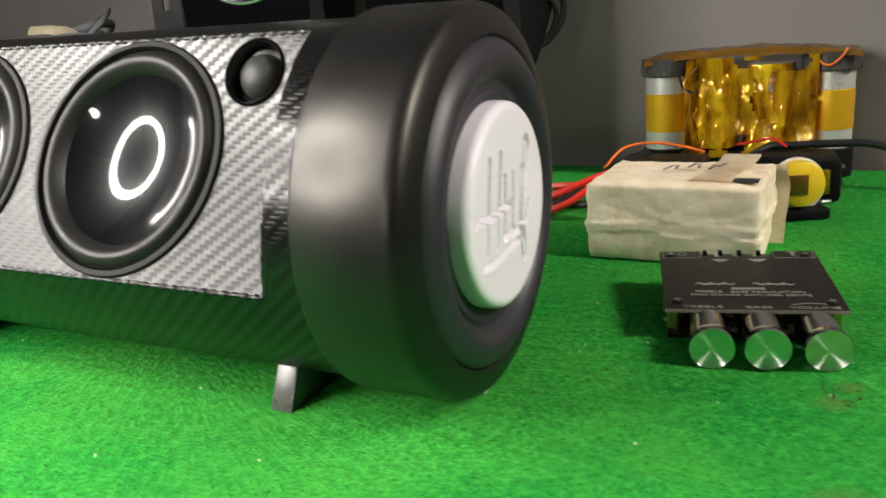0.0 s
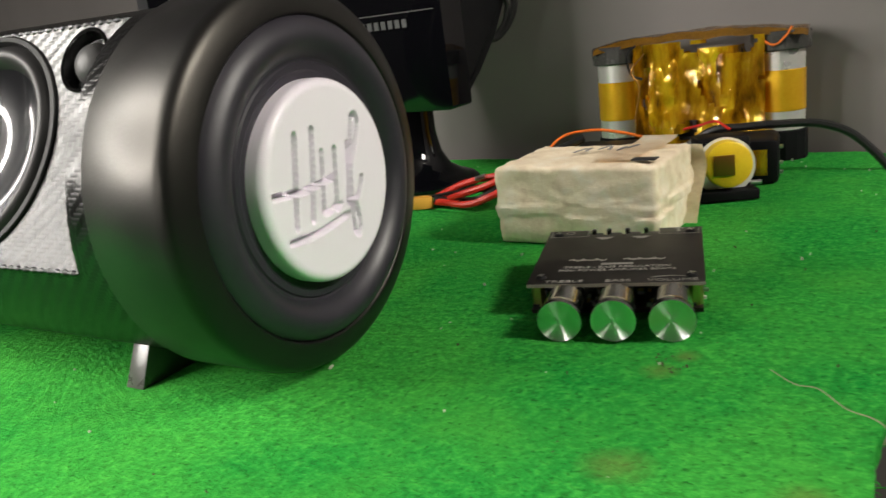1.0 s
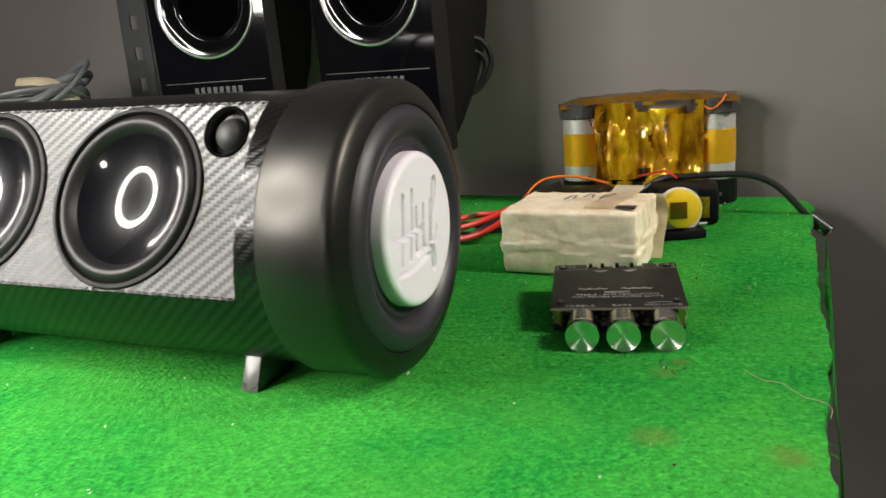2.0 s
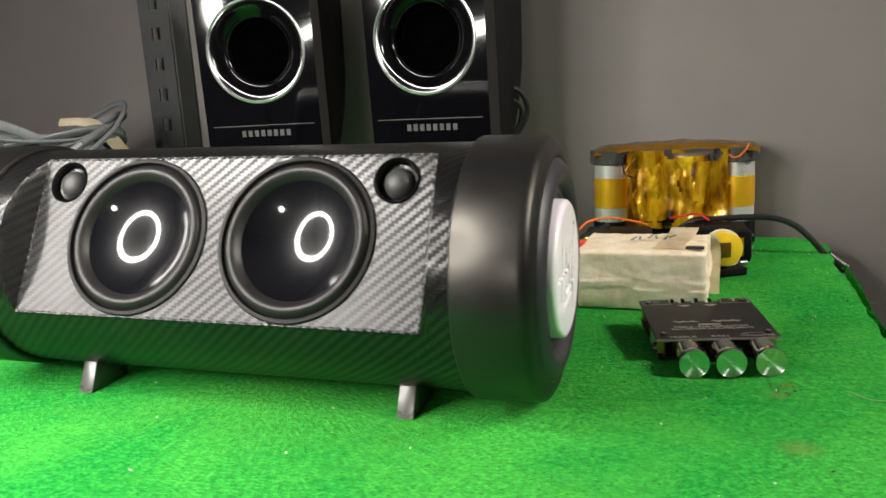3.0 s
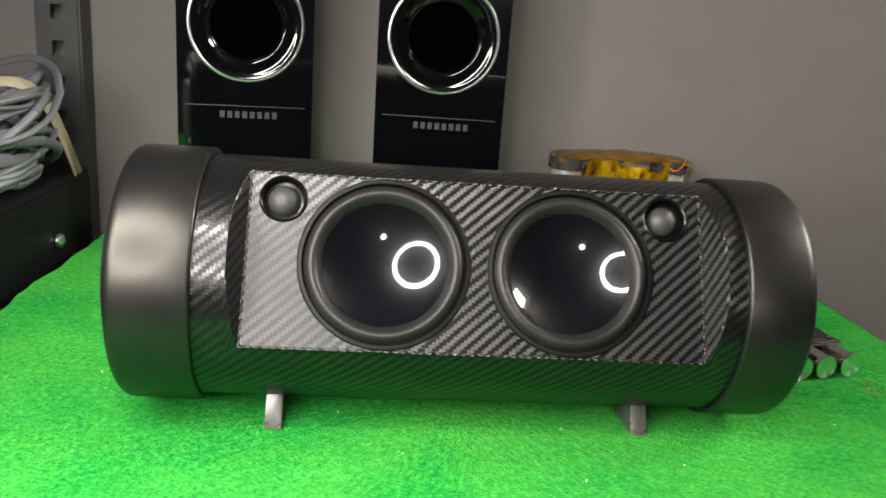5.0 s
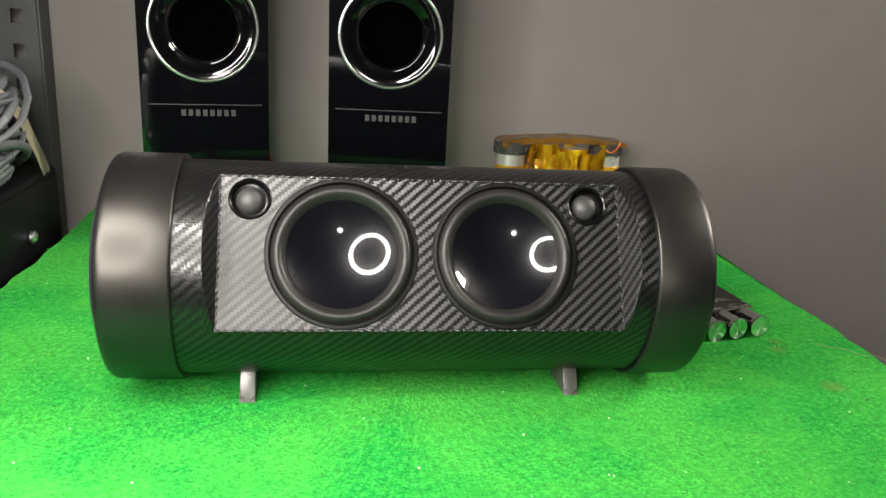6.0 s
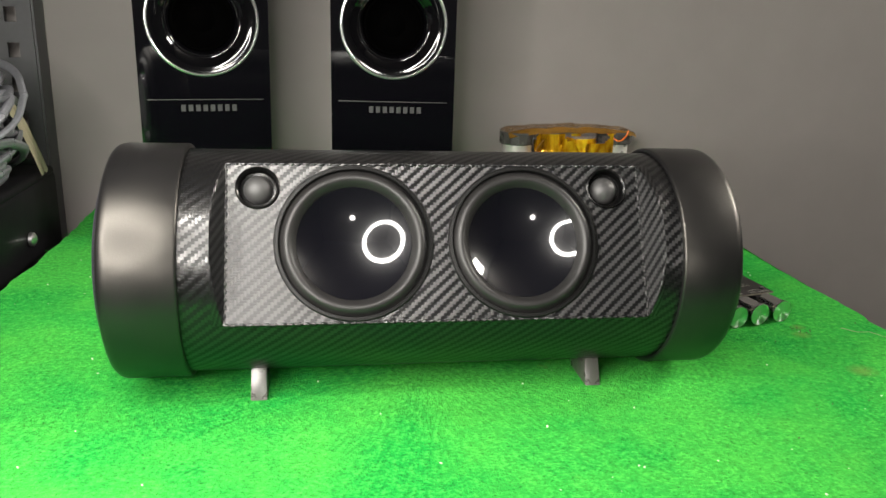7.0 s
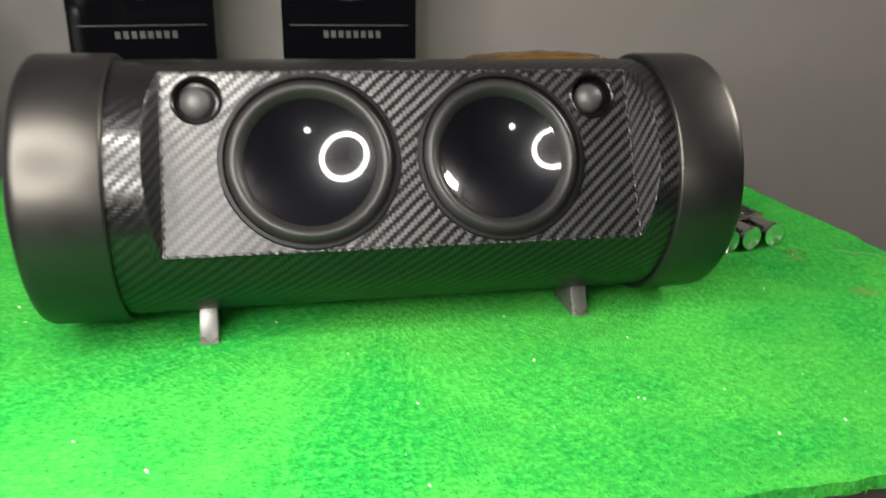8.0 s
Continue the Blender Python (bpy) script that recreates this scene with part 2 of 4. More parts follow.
def lathe(profile, seg=64, axis="Z", bm=None, at=(0, 0, 0)):
    """Turn (along, radius) pairs round an axis."""
    bm = bm or bmesh.new()
    rings = []
    for a, r in profile:
        if r < 1e-6:
            p = {"X": (a, 0, 0), "Y": (0, a, 0), "Z": (0, 0, a)}[axis]
            rings.append([bm.verts.new(Vector(p) + Vector(at))])
            continue
        ring = []
        for i in range(seg):
            c, s = r * math.cos(2 * math.pi * i / seg), r * math.sin(2 * math.pi * i / seg)
            p = {"X": (a, c, s), "Y": (s, a, c), "Z": (c, s, a)}[axis]
            ring.append(bm.verts.new(Vector(p) + Vector(at)))
        rings.append(ring)
    for p, q in zip(rings, rings[1:]):
        for i in range(seg):
            j = (i + 1) % seg
            if len(p) == 1 and len(q) == 1:
                continue
            if len(p) == 1:
                bm.faces.new((p[0], q[j], q[i]))
            elif len(q) == 1:
                bm.faces.new((p[i], p[j], q[0]))
            else:
                bm.faces.new((p[i], p[j], q[j], q[i]))
    bmesh.ops.recalc_face_normals(bm, faces=bm.faces)
    return bm


def smooth_line(points, per=8):
    pts = [Vector(p) for p in points]
    pts = [2 * pts[0] - pts[1]] + pts + [2 * pts[-1] - pts[-2]]
    out = []
    for a, b, c, d in zip(pts, pts[1:], pts[2:], pts[3:]):
        for i in range(per):
            t = i / per
            out.append(0.5 * (2 * b + (c - a) * t + (2 * a - 5 * b + 4 * c - d) * t * t + (3 * b - a - 3 * c + d) * t ** 3))
    return out + [pts[-2]]


def sweep(points, r, seg=8, bm=None, per=8, flat=1.0):
    """A round cord along a smooth line."""
    bm = bm or bmesh.new()
    line = smooth_line(points, per) if per else [Vector(p) for p in points]
    side, rings = None, []
    for i, p in enumerate(line):
        d = (line[min(i + 1, len(line) - 1)] - line[max(i - 1, 0)]).normalized()
        if side is None:
            side = d.orthogonal().normalized()
        side = (side - d * side.dot(d)).normalized()
        up = d.cross(side)
        rings.append([bm.verts.new(p + r * (math.cos(2 * math.pi * k / seg) * side + flat * math.sin(2 * math.pi * k / seg) * up)) for k in range(seg)])
    for a, b in zip(rings, rings[1:]):
        for k in range(seg):
            bm.faces.new((a[k], a[(k + 1) % seg], b[(k + 1) % seg], b[k]))
    bm.faces.new(rings[0][::-1])
    bm.faces.new(rings[-1])
    return bm


def prism(outline, depth, bevel=0.0, seg=2):
    """An outline in the XZ plane pushed along Y, from 0 to depth."""
    bm = bmesh.new()
    f = bm.faces.new([bm.verts.new((x, 0, z)) for x, z in outline])
    made = bmesh.ops.extrude_face_region(bm, geom=[f])
    for v in made["geom"]:
        if isinstance(v, bmesh.types.BMVert):
            v.co.y += depth
    bmesh.ops.recalc_face_normals(bm, faces=bm.faces)
    if bevel:
        bmesh.ops.bevel(bm, geom=list(bm.edges), offset=bevel, segments=seg, profile=0.5, affect="EDGES")
    return bm


def words(text, size, mat, parent, m, label=""):
    """Raised lettering in the built-in font, as a mesh."""
    cu = bpy.data.curves.new("lettering", "FONT")
    cu.body, cu.size, cu.align_x, cu.align_y, cu.extrude = text, size, "CENTER", "CENTER", 0.00008
    tmp = new("lettering", cu)
    bpy.context.view_layer.update()
    me = bpy.data.meshes.new_from_object(tmp.evaluated_get(bpy.context.evaluated_depsgraph_get()))
    bpy.data.objects.remove(tmp)
    me.materials.clear()
    me.materials.append(mat)
    ob = new("lettering", me)
    ob.parent, ob.matrix_basis = parent, m
    return tagged(ob, label)


def holed_plate(w, h, depth, corner, centre, r):
    """A flat plate in XZ, standing on z = 0, with a round hole; it reaches back from y = 0."""
    bm = bmesh.new()
    pts = []
    for cx, cz, a0 in ((w / 2 - corner, corner, -90), (w / 2 - corner, h - corner, 0), (-w / 2 + corner, h - corner, 90), (-w / 2 + corner, corner, 180)):
        pts += [(cx + corner * math.cos(radians(a0 + 22.5 * k)), cz + corner * math.sin(radians(a0 + 22.5 * k))) for k in range(5)]
    hole = [(centre[0] + r * math.cos(2 * math.pi * i / 96), centre[1] + r * math.sin(2 * math.pi * i / 96)) for i in range(96)]
    edges = []
    for loop in (pts, hole):
        vs = [bm.verts.new((x, 0, z)) for x, z in loop]
        edges += [bm.edges.new((a, b)) for a, b in zip(vs, vs[1:] + vs[:1])]
    bmesh.ops.triangle_fill(bm, edges=edges, use_beauty=True, normal=(0, -1, 0))
    made = bmesh.ops.extrude_face_region(bm, geom=list(bm.faces))
    for v in made["geom"]:
        if isinstance(v, bmesh.types.BMVert):
            v.co.y += depth
    bmesh.ops.recalc_face_normals(bm, faces=bm.faces)
    return bm


def structure(name, bm, mat, smooth=0):
    ob = new(name, mesh_of(name, bm, mat, smooth))
    return tagged(ob, kind="structure")


# ---- the room ----
WALL_Y = 0.435
structure("wall_north", box(3.6, 0.1, 2.6, at=(0.1, WALL_Y + 0.05, 0.45)), WALL)
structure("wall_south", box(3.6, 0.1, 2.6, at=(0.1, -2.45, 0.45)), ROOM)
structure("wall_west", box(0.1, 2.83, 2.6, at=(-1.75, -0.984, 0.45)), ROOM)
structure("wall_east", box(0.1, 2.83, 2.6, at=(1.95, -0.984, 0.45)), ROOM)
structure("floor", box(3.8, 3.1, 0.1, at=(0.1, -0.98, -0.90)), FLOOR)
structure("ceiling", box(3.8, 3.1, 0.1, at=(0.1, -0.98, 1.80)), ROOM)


# ---- shelf and felt ----
FX0, FX1, FY0, FY1 = -0.306, 0.338, -0.205, 0.414


def build_shelf():
    shelf = thing("shelf", "dark wooden shelf board under the green felt", "shelf", (0.012, 0.1, -0.03))
    part("board", box(0.63, 0.60, 0.022, 0.002, at=(0, 0.008, 0.011)), BOARD, shelf)
    for x in (-0.28, 0.28):
        part("bearer", box(0.03, 0.60, 0.05, 0.003, at=(x, 0.008, -0.026)), STEEL, shelf, "grey steel bearer")
    return shelf


def build_felt():
    felt = thing("felt_mat", "worn bright green felt mat with frayed edges", "mat")
    rng = random.Random(5)
    nx, ny = 110, 104
    bm = bmesh.new()
    grid = []
    for j in range(ny + 1):
        row = []
        for i in range(nx + 1):
            x, y = FX0 + (FX1 - FX0) * i / nx, FY0 + (FY1 - FY0) * j / ny
            x += 0.02 * (0.08 - y) * i / nx
            wob = 0.0022 * noise.noise((x * 14, y * 14, 3.1)) + 0.0012 * noise.noise((x * 70, y * 70, 8.2))
            if i in (0, nx):
                x += 2.2 * wob
            if j in (0, ny):
                y += 2.2 * wob
            # the far right corner is cut round
            cx, cy = max(0, x - (FX1 - 0.041)), max(0, y - (FY1 - 0.035))
            if cx > 0 and cy > 0 and cx * cx + cy * cy > 0.035 ** 2:
                k = 0.035 / math.hypot(cx, cy)
                x, y = FX1 - 0.041 + cx * k, FY1 - 0.035 + cy * k
            z = 0.0006 * noise.noise((x * 9, y * 9, 1.7)) - 0.0018 * math.exp(-((x - 0.252) ** 2 + (y - 0.044) ** 2) / 0.0008)
            row.append(bm.verts.new((x, y, z)))
        grid.append(row)
    for a, b in zip(grid, grid[1:]):
        for i in range(nx):
            bm.faces.new((a[i], a[i + 1], b[i + 1], b[i]))
    rim = [e for e in bm.edges if e.is_boundary]
    out = bmesh.ops.extrude_edge_only(bm, edges=rim)
    for v in out["geom"]:
        if isinstance(v, bmesh.types.BMVert):
            v.co.z = -0.0065
    part("cloth", bm, FELT, felt, smooth=60)
    # the cloth that hangs over the right edge
    bm = bmesh.new()
    rows = []
    for k in range(9):
        row = []
        for i in range(40):
            y = 0.02 + 0.30 * i / 39
            deep = 0.055 + 0.008 * noise.noise((y * 22, 0.3, 0))
            z = -0.002 - deep * k / 8
            x = FX1 + 0.003 + 0.006 * math.sin(k / 8 * 1.5) + 0.002 * noise.noise((y * 14, z * 14, 2)) - 0.004 * (k / 8) * (i / 39) ** 6
            row.append(bm.verts.new((x, y, z)))
        rows.append(row)
    for a, b in zip(rows, rows[1:]):
        for i in range(39):
            bm.faces.new((a[i], a[i + 1], b[i + 1], b[i]))
    bmesh.ops.solidify(bm, geom=list(bm.faces), thickness=0.003)
    part("hanging_flap", bm, FELT, felt, "green felt flap hanging over the shelf edge", smooth=60)
    # frayed threads along the edges
    bm = bmesh.new()
    for _ in range(120):
        side = rng.random()
        if side < 0.6:
            x, y, dx, dy = FX1, rng.uniform(FY0, FY1 - 0.04), rng.uniform(0.2, 1), rng.uniform(-0.8, 0.8)
        elif side < 0.8:
            x, y, dx, dy = FX0, rng.uniform(FY0, FY1), -rng.uniform(0.2, 1), rng.uniform(-0.8, 0.8)
        else:
            x, y, dx, dy = rng.uniform(FX0, FX1), FY0, rng.uniform(-0.8, 0.8), -rng.uniform(0.2, 1)
        n = rng.uniform(0.002, 0.006) * (2.0 if rng.random() < 0.06 else 1.0)
        p = Vector((x, y, -rng.uniform(0.001, 0.005)))
        q = p + n * Vector((dx, dy, rng.uniform(-0.4, 0.3)))
        sweep([p - 0.002 * Vector((dx, dy, 0)), (p + q) / 2 + Vector((0, 0, 0.0006)), q], rng.uniform(0.0001, 0.00028), 4, bm, 2)
    tagged(part("frayed_threads", bm, FELT, felt), kind="stuff")
    return felt


build_shelf()
build_felt()


def crumbs(name, label, category, mat, count, size, seed, area):
    rng = random.Random(seed)
    bm = bmesh.new()
    for _ in range(count):
        x, y = rng.uniform(area[0], area[1]), rng.uniform(area[2], area[3])
        s = size * rng.uniform(0.4, 1.3)
        m = pose(x, y, 0.0006, rng.uniform(0, 360), rng.uniform(0, 360), rng.uniform(0, 360)) @ Matrix.Diagonal((s * rng.uniform(0.6, 2.2), s, s * 0.7, 1))
        bmesh.ops.create_icosphere(bm, subdivisions=1, radius=0.5, matrix=m)
    ob = new(name, mesh_of(name, bm, mat))
    return tagged(ob, label, category, kind="stuff")


crumbs("lint", "pale lint specks on the green felt", "lint", LINT, 150, 0.0011, 11, (FX0 + 0.01, FX1 - 0.01, FY0 + 0.01, FY1 - 0.02))
crumbs("crumbs", "brown dirt crumbs on the green felt", "dirt", DIRT, 40, 0.0010, 12, (0.12, 0.33, -0.16, 0.2))


crumbs("dirt_streak", "short streak of brown dirt on the green felt", "dirt", DIRT, 22, 0.0008, 14, (0.268, 0.281, 0.018, 0.041))
hair = thing("dry_fibre", "dry curled plant fibre lying on the felt", "fibre")
part("strand", sweep([(0.306, 0.030, 0.0012), (0.314, 0.022, 0.0010), (0.321, 0.018, 0.0022), (0.329, 0.009, 0.0014), (0.336, 0.002, 0.0030), (0.3395, -0.002, 0.0022), (0.339, -0.008, 0.0012)], 0.00018, 5, None, 5), PAPER, hair)


# ---- the tube loudspeaker ----
AX_Z, TUBE_R, CHORD, CAP_R, PANEL_X, CHEEK = 0.0718, 0.0632, 0.0460, 0.0662, 0.115, 0.0062
PANEL_TILT = 27.8
DRIVER_X, TWEETER_X = (-0.0475, 0.0460), (-0.0985, 0.0958)


def tube_mesh():
    """A tube cut flat along its front: the flat ends in sloped cheeks."""
    half = math.acos(CHORD / TUBE_R)
    front = radians(180 - PANEL_TILT)           # the way the flat faces, in the YZ plane
    angles = [front - half + 2 * half * i / 40 for i in range(41)]
    angles += [front + half + (2 * math.pi - 2 * half) * i / 80 for i in range(1, 80)]
    slope = [PANEL_X + CHEEK * i / 8 for i in range(9)]
    xs = [-0.145, -0.132] + [-x for x in slope[::-1]]
    xs += [-PANEL_X + 2 * PANEL_X * i / 46 for i in range(1, 46)] + slope + [0.132, 0.145]
    bm = bmesh.new()
    uv = bm.loops.layers.uv.new("UVMap")
    rings = []
    for x in xs:
        cut = CHORD + (TUBE_R - CHORD) * min(1.0, max(0.0, (abs(x) - PANEL_X) / CHEEK))
        ring = []
        for a in angles:
            r = TUBE_R
            c = math.cos(a - front)
            if c > 0:
                r = min(TUBE_R, cut / c)
            ring.append(bm.verts.new((x, r * math.cos(a), AX_Z + r * math.sin(a))))
        rings.append(ring)
    n = len(angles)
    slant = math.hypot(CHEEK, TUBE_R - CHORD) / CHEEK
    for k in range(len(rings) - 1):
        for i in range(n):
            j = (i + 1) % n
            if i < 40 and xs[k] > -PANEL_X - 1e-5 and xs[k + 1] < PANEL_X + 1e-5:
                continue
            f = bm.faces.new((rings[k][i], rings[k][j], rings[k + 1][j], rings[k + 1][i]))
            cheek = i < 40 and min(abs(xs[k]), abs(xs[k + 1])) < PANEL_X + CHEEK - 1e-4
            for loop, (kk, ii) in zip(f.loops, ((k, i), (k, i + 1), (k + 1, i + 1), (k + 1, i))):
                a = angles[ii] - front if ii < n else angles[0] - front + 2 * math.pi
                co = loop.vert.co
                v = math.sqrt(co.y ** 2 + (co.z - AX_Z) ** 2) * math.sin(a) if cheek else TUBE_R * a
                over = max(0.0, abs(xs[kk]) - PANEL_X) if cheek else 0.0
                loop[uv].uv = (xs[kk] + math.copysign(over * (slant - 1), xs[kk]) + 1, 1 - v)
    bmesh.ops.recalc_face_normals(bm, faces=bm.faces)
    return bm


def panel_mesh():
    """The flat front, with round holes for the drivers and tweeters."""
    bm = bmesh.new()
    uv = bm.loops.layers.uv.new("UVMap")
    h = math.sqrt(TUBE_R ** 2 - CHORD ** 2)
    loops = []
    corners = [(-PANEL_X, -h), (PANEL_X, -h), (PANEL_X, h), (-PANEL_X, h)]
    outer = []
    for (x0, z0), (x1, z1) in zip(corners, corners[1:] + corners[:1]):
        outer += [(x0 + (x1 - x0) * i / 12, z0 + (z1 - z0) * i / 12) for i in range(12)]
    loops.append(outer)
    for x, z, r in ((DRIVER_X[0], 0.0, 0.0412), (DRIVER_X[1], 0.0, 0.0412), (TWEETER_X[0], 0.0300, 0.0114), (TWEETER_X[1], 0.0300, 0.0114)):
        loops.append([(x + r * math.cos(2 * math.pi * i / 72), z + r * math.sin(2 * math.pi * i / 72)) for i in range(72)])
    edges = []
    for pts in loops:
        vs = [bm.verts.new((x, 0, z)) for x, z in pts]
        edges += [bm.edges.new((a, b)) for a, b in zip(vs, vs[1:] + vs[:1])]
    bmesh.ops.triangle_fill(bm, edges=edges, use_beauty=True, normal=(0, -1, 0))
    for f in bm.faces:
        if f.normal.y > 0:
            f.normal_flip()
        for loop in f.loops:
            loop[uv].uv = (loop.vert.co.x + 1, 1 + loop.vert.co.z)
    return bm


def bead_mesh(p, q, r=0.0010):
    """The wrap folded over an edge of the flat: a thin rounded bead that carries the weave."""
    bm = bmesh.new()
    uv = bm.loops.layers.uv.new("UVMap")
    p, q = Vector(p), Vector(q)
    d = (q - p).normalized()
    side = Vector((0, 1, 0)).cross(d).normalized()
    n, rings = max(12, int((q - p).length / 0.0009)), []
    for i in range(n + 1):
        at = p.lerp(q, i / n)
        rr = r * (1 + 0.35 * math.sin(i * 0.9 * 2 * math.pi * 0.0009 / 0.0037) + 0.15 * noise.noise(at * 300))
        rings.append([bm.verts.new(at + rr * (math.cos(2 * math.pi * k / 8) * side + math.sin(2 * math.pi * k / 8) * Vector((0, 1, 0)))) for k in range(8)])
    for i, (a, b) in enumerate(zip(rings, rings[1:])):
        for k in range(8):
            f = bm.faces.new((a[k], a[(k + 1) % 8], b[(k + 1) % 8], b[k]))
            for loop, (ii, kk) in zip(f.loops, ((i, k), (i, k + 1), (i + 1, k + 1), (i + 1, k))):
                loop[uv].uv = (1 + (q - p).length * ii / n, 1 + kk * 0.0009)
    bmesh.ops.recalc_face_normals(bm, faces=bm.faces)
    return bm


def cap_profile(start, end):
    """A shallow cup: soft leading lip, straight barrel, rounded rim, then a face that rises a little to the surround."""
    lip = [(start, TUBE_R + 0.0003), (start, 0.0650), (start + 0.0004, 0.0657), (start + 0.0013, CAP_R)]
    rim = [(end - 0.0098, CAP_R), (end - 0.0078, CAP_R - 0.0003), (end - 0.0062, CAP_R - 0.0010), (end - 0.0051, CAP_R - 0.0021), (end - 0.0046, CAP_R - 0.0032)]
    return lip + rim + [(end - 0.0042, 0.0622), (end - 0.0034, 0.0590), (end - 0.0028, 0.0565), (end - 0.0029, 0.0556), (end - 0.0036, 0.0550)]


def surround_profile(end):
    """One rubber roll with a step at its foot, then the flat diaphragm."""
    roll = [(end - 0.0037 + 0.0040 * math.sin(math.pi * i / 14) ** 0.8, 0.0548 - 0.0130 * i / 14) for i in range(15)]
    return roll + [(end - 0.0046, 0.0412), (end - 0.0048, 0.0402), (end - 0.0042, 0.0396), (end - 0.0042, 0.0375), (end - 0.0050, 0.0366), (end - 0.0052, 0.0)]


DISC_R = 0.0345
# the maker's mark sunk into the disc, as plain strokes: (points in the disc's plane, half width)
STROKES = [
    ([(-0.031, 0.0010), (-0.015, 0.0000), (0.0005, 0.0013)], 0.00105),
    ([(-0.025, -0.0150), (-0.012, -0.0155), (0.006, -0.0130)], 0.00105),
    ([(-0.0165, 0.0180), (-0.0190, 0.0040), (-0.0215, -0.0110)], 0.0010),
    ([(-0.0075, 0.0185), (-0.0100, 0.0040), (-0.0130, -0.0105)], 0.0010),
    ([(-0.0042, 0.0105), (-0.0055, 0.0000), (-0.0068, -0.0085), (-0.0040, -0.0098), (-0.0010, -0.0085)], 0.0009),
    ([(0.0030, 0.0105), (0.0016, 0.0000), (0.0005, -0.0095), (0.0030, -0.0085)], 0.0009),
    ([(0.0105, 0.0110), (0.0090, 0.0000), (0.0075, -0.0090), (0.0130, -0.0080), (0.0165, -0.0020)], 0.0009),
    ([(0.0100, 0.0020), (0.0160, 0.0120), (0.0180, 0.0190), (0.0150, 0.0195), (0.0125, 0.0110), (0.0100, -0.0040), (0.0088, -0.0180), (0.0110, -0.0215), (0.0125, -0.0170), (0.0110, -0.0090)], 0.0009),
]


def rim_mesh(face, back):
    """The rounded edge of the thick white puck."""
    edge = [(face - 0.0032 * (1 - math.cos(math.pi / 2 * i / 8)), DISC_R - 0.0032 + 0.0032 * math.sin(math.pi / 2 * i / 8)) for i in range(9)]
    return lathe(edge + [(back, DISC_R)], 128, "X")


def disc_front(face, strokes, step=0.0004):
    """The puck's front, with every stroke sunk into it as a round-bottomed channel."""
    r = DISC_R - 0.0032
    n = int(r / step) + 2
    axis = np.arange(-n, n + 1) * step
    yy, zz = np.meshgrid(axis, axis, indexing="ij")
    depth = np.zeros_like(yy)
    for pts, w in strokes:
        line = smooth_line([(y, z, 0) for y, z in pts], 8)
        for a, b in zip(line, line[1:]):
            ux, uy = b.x - a.x, b.y - a.y
            t = np.clip(((yy - a.x) * ux + (zz - a.y) * uy) / max(ux * ux + uy * uy, 1e-12), 0, 1)
            d = np.hypot(yy - a.x - t * ux, zz - a.y - t * uy) / w
            depth = np.maximum(depth, 0.0050 * np.clip(1.30 - d, 0, 0.7) / 0.7)
    far = np.hypot(yy, zz)
    bm = bmesh.new()
    made = {}
    for i in range(2 * n + 1):
        for k in range(2 * n + 1):
            if far[i, k] < r + 1.5 * step:
                q = min(1.0, r / max(far[i, k], 1e-9))
                made[i, k] = bm.verts.new((face - depth[i, k] * (far[i, k] < r - step), yy[i, k] * q, zz[i, k] * q))
    for i, k in list(made):
        ring = [made.get(c) for c in ((i, k), (i + 1, k), (i + 1, k + 1), (i, k + 1))]
        if all(ring) and min(far[i:i + 2, k:k + 2].ravel()) < r:
            bm.faces.new(ring)
    bmesh.ops.delete(bm, geom=[v for v in bm.verts if not v.link_faces], context="VERTS")
    return bm


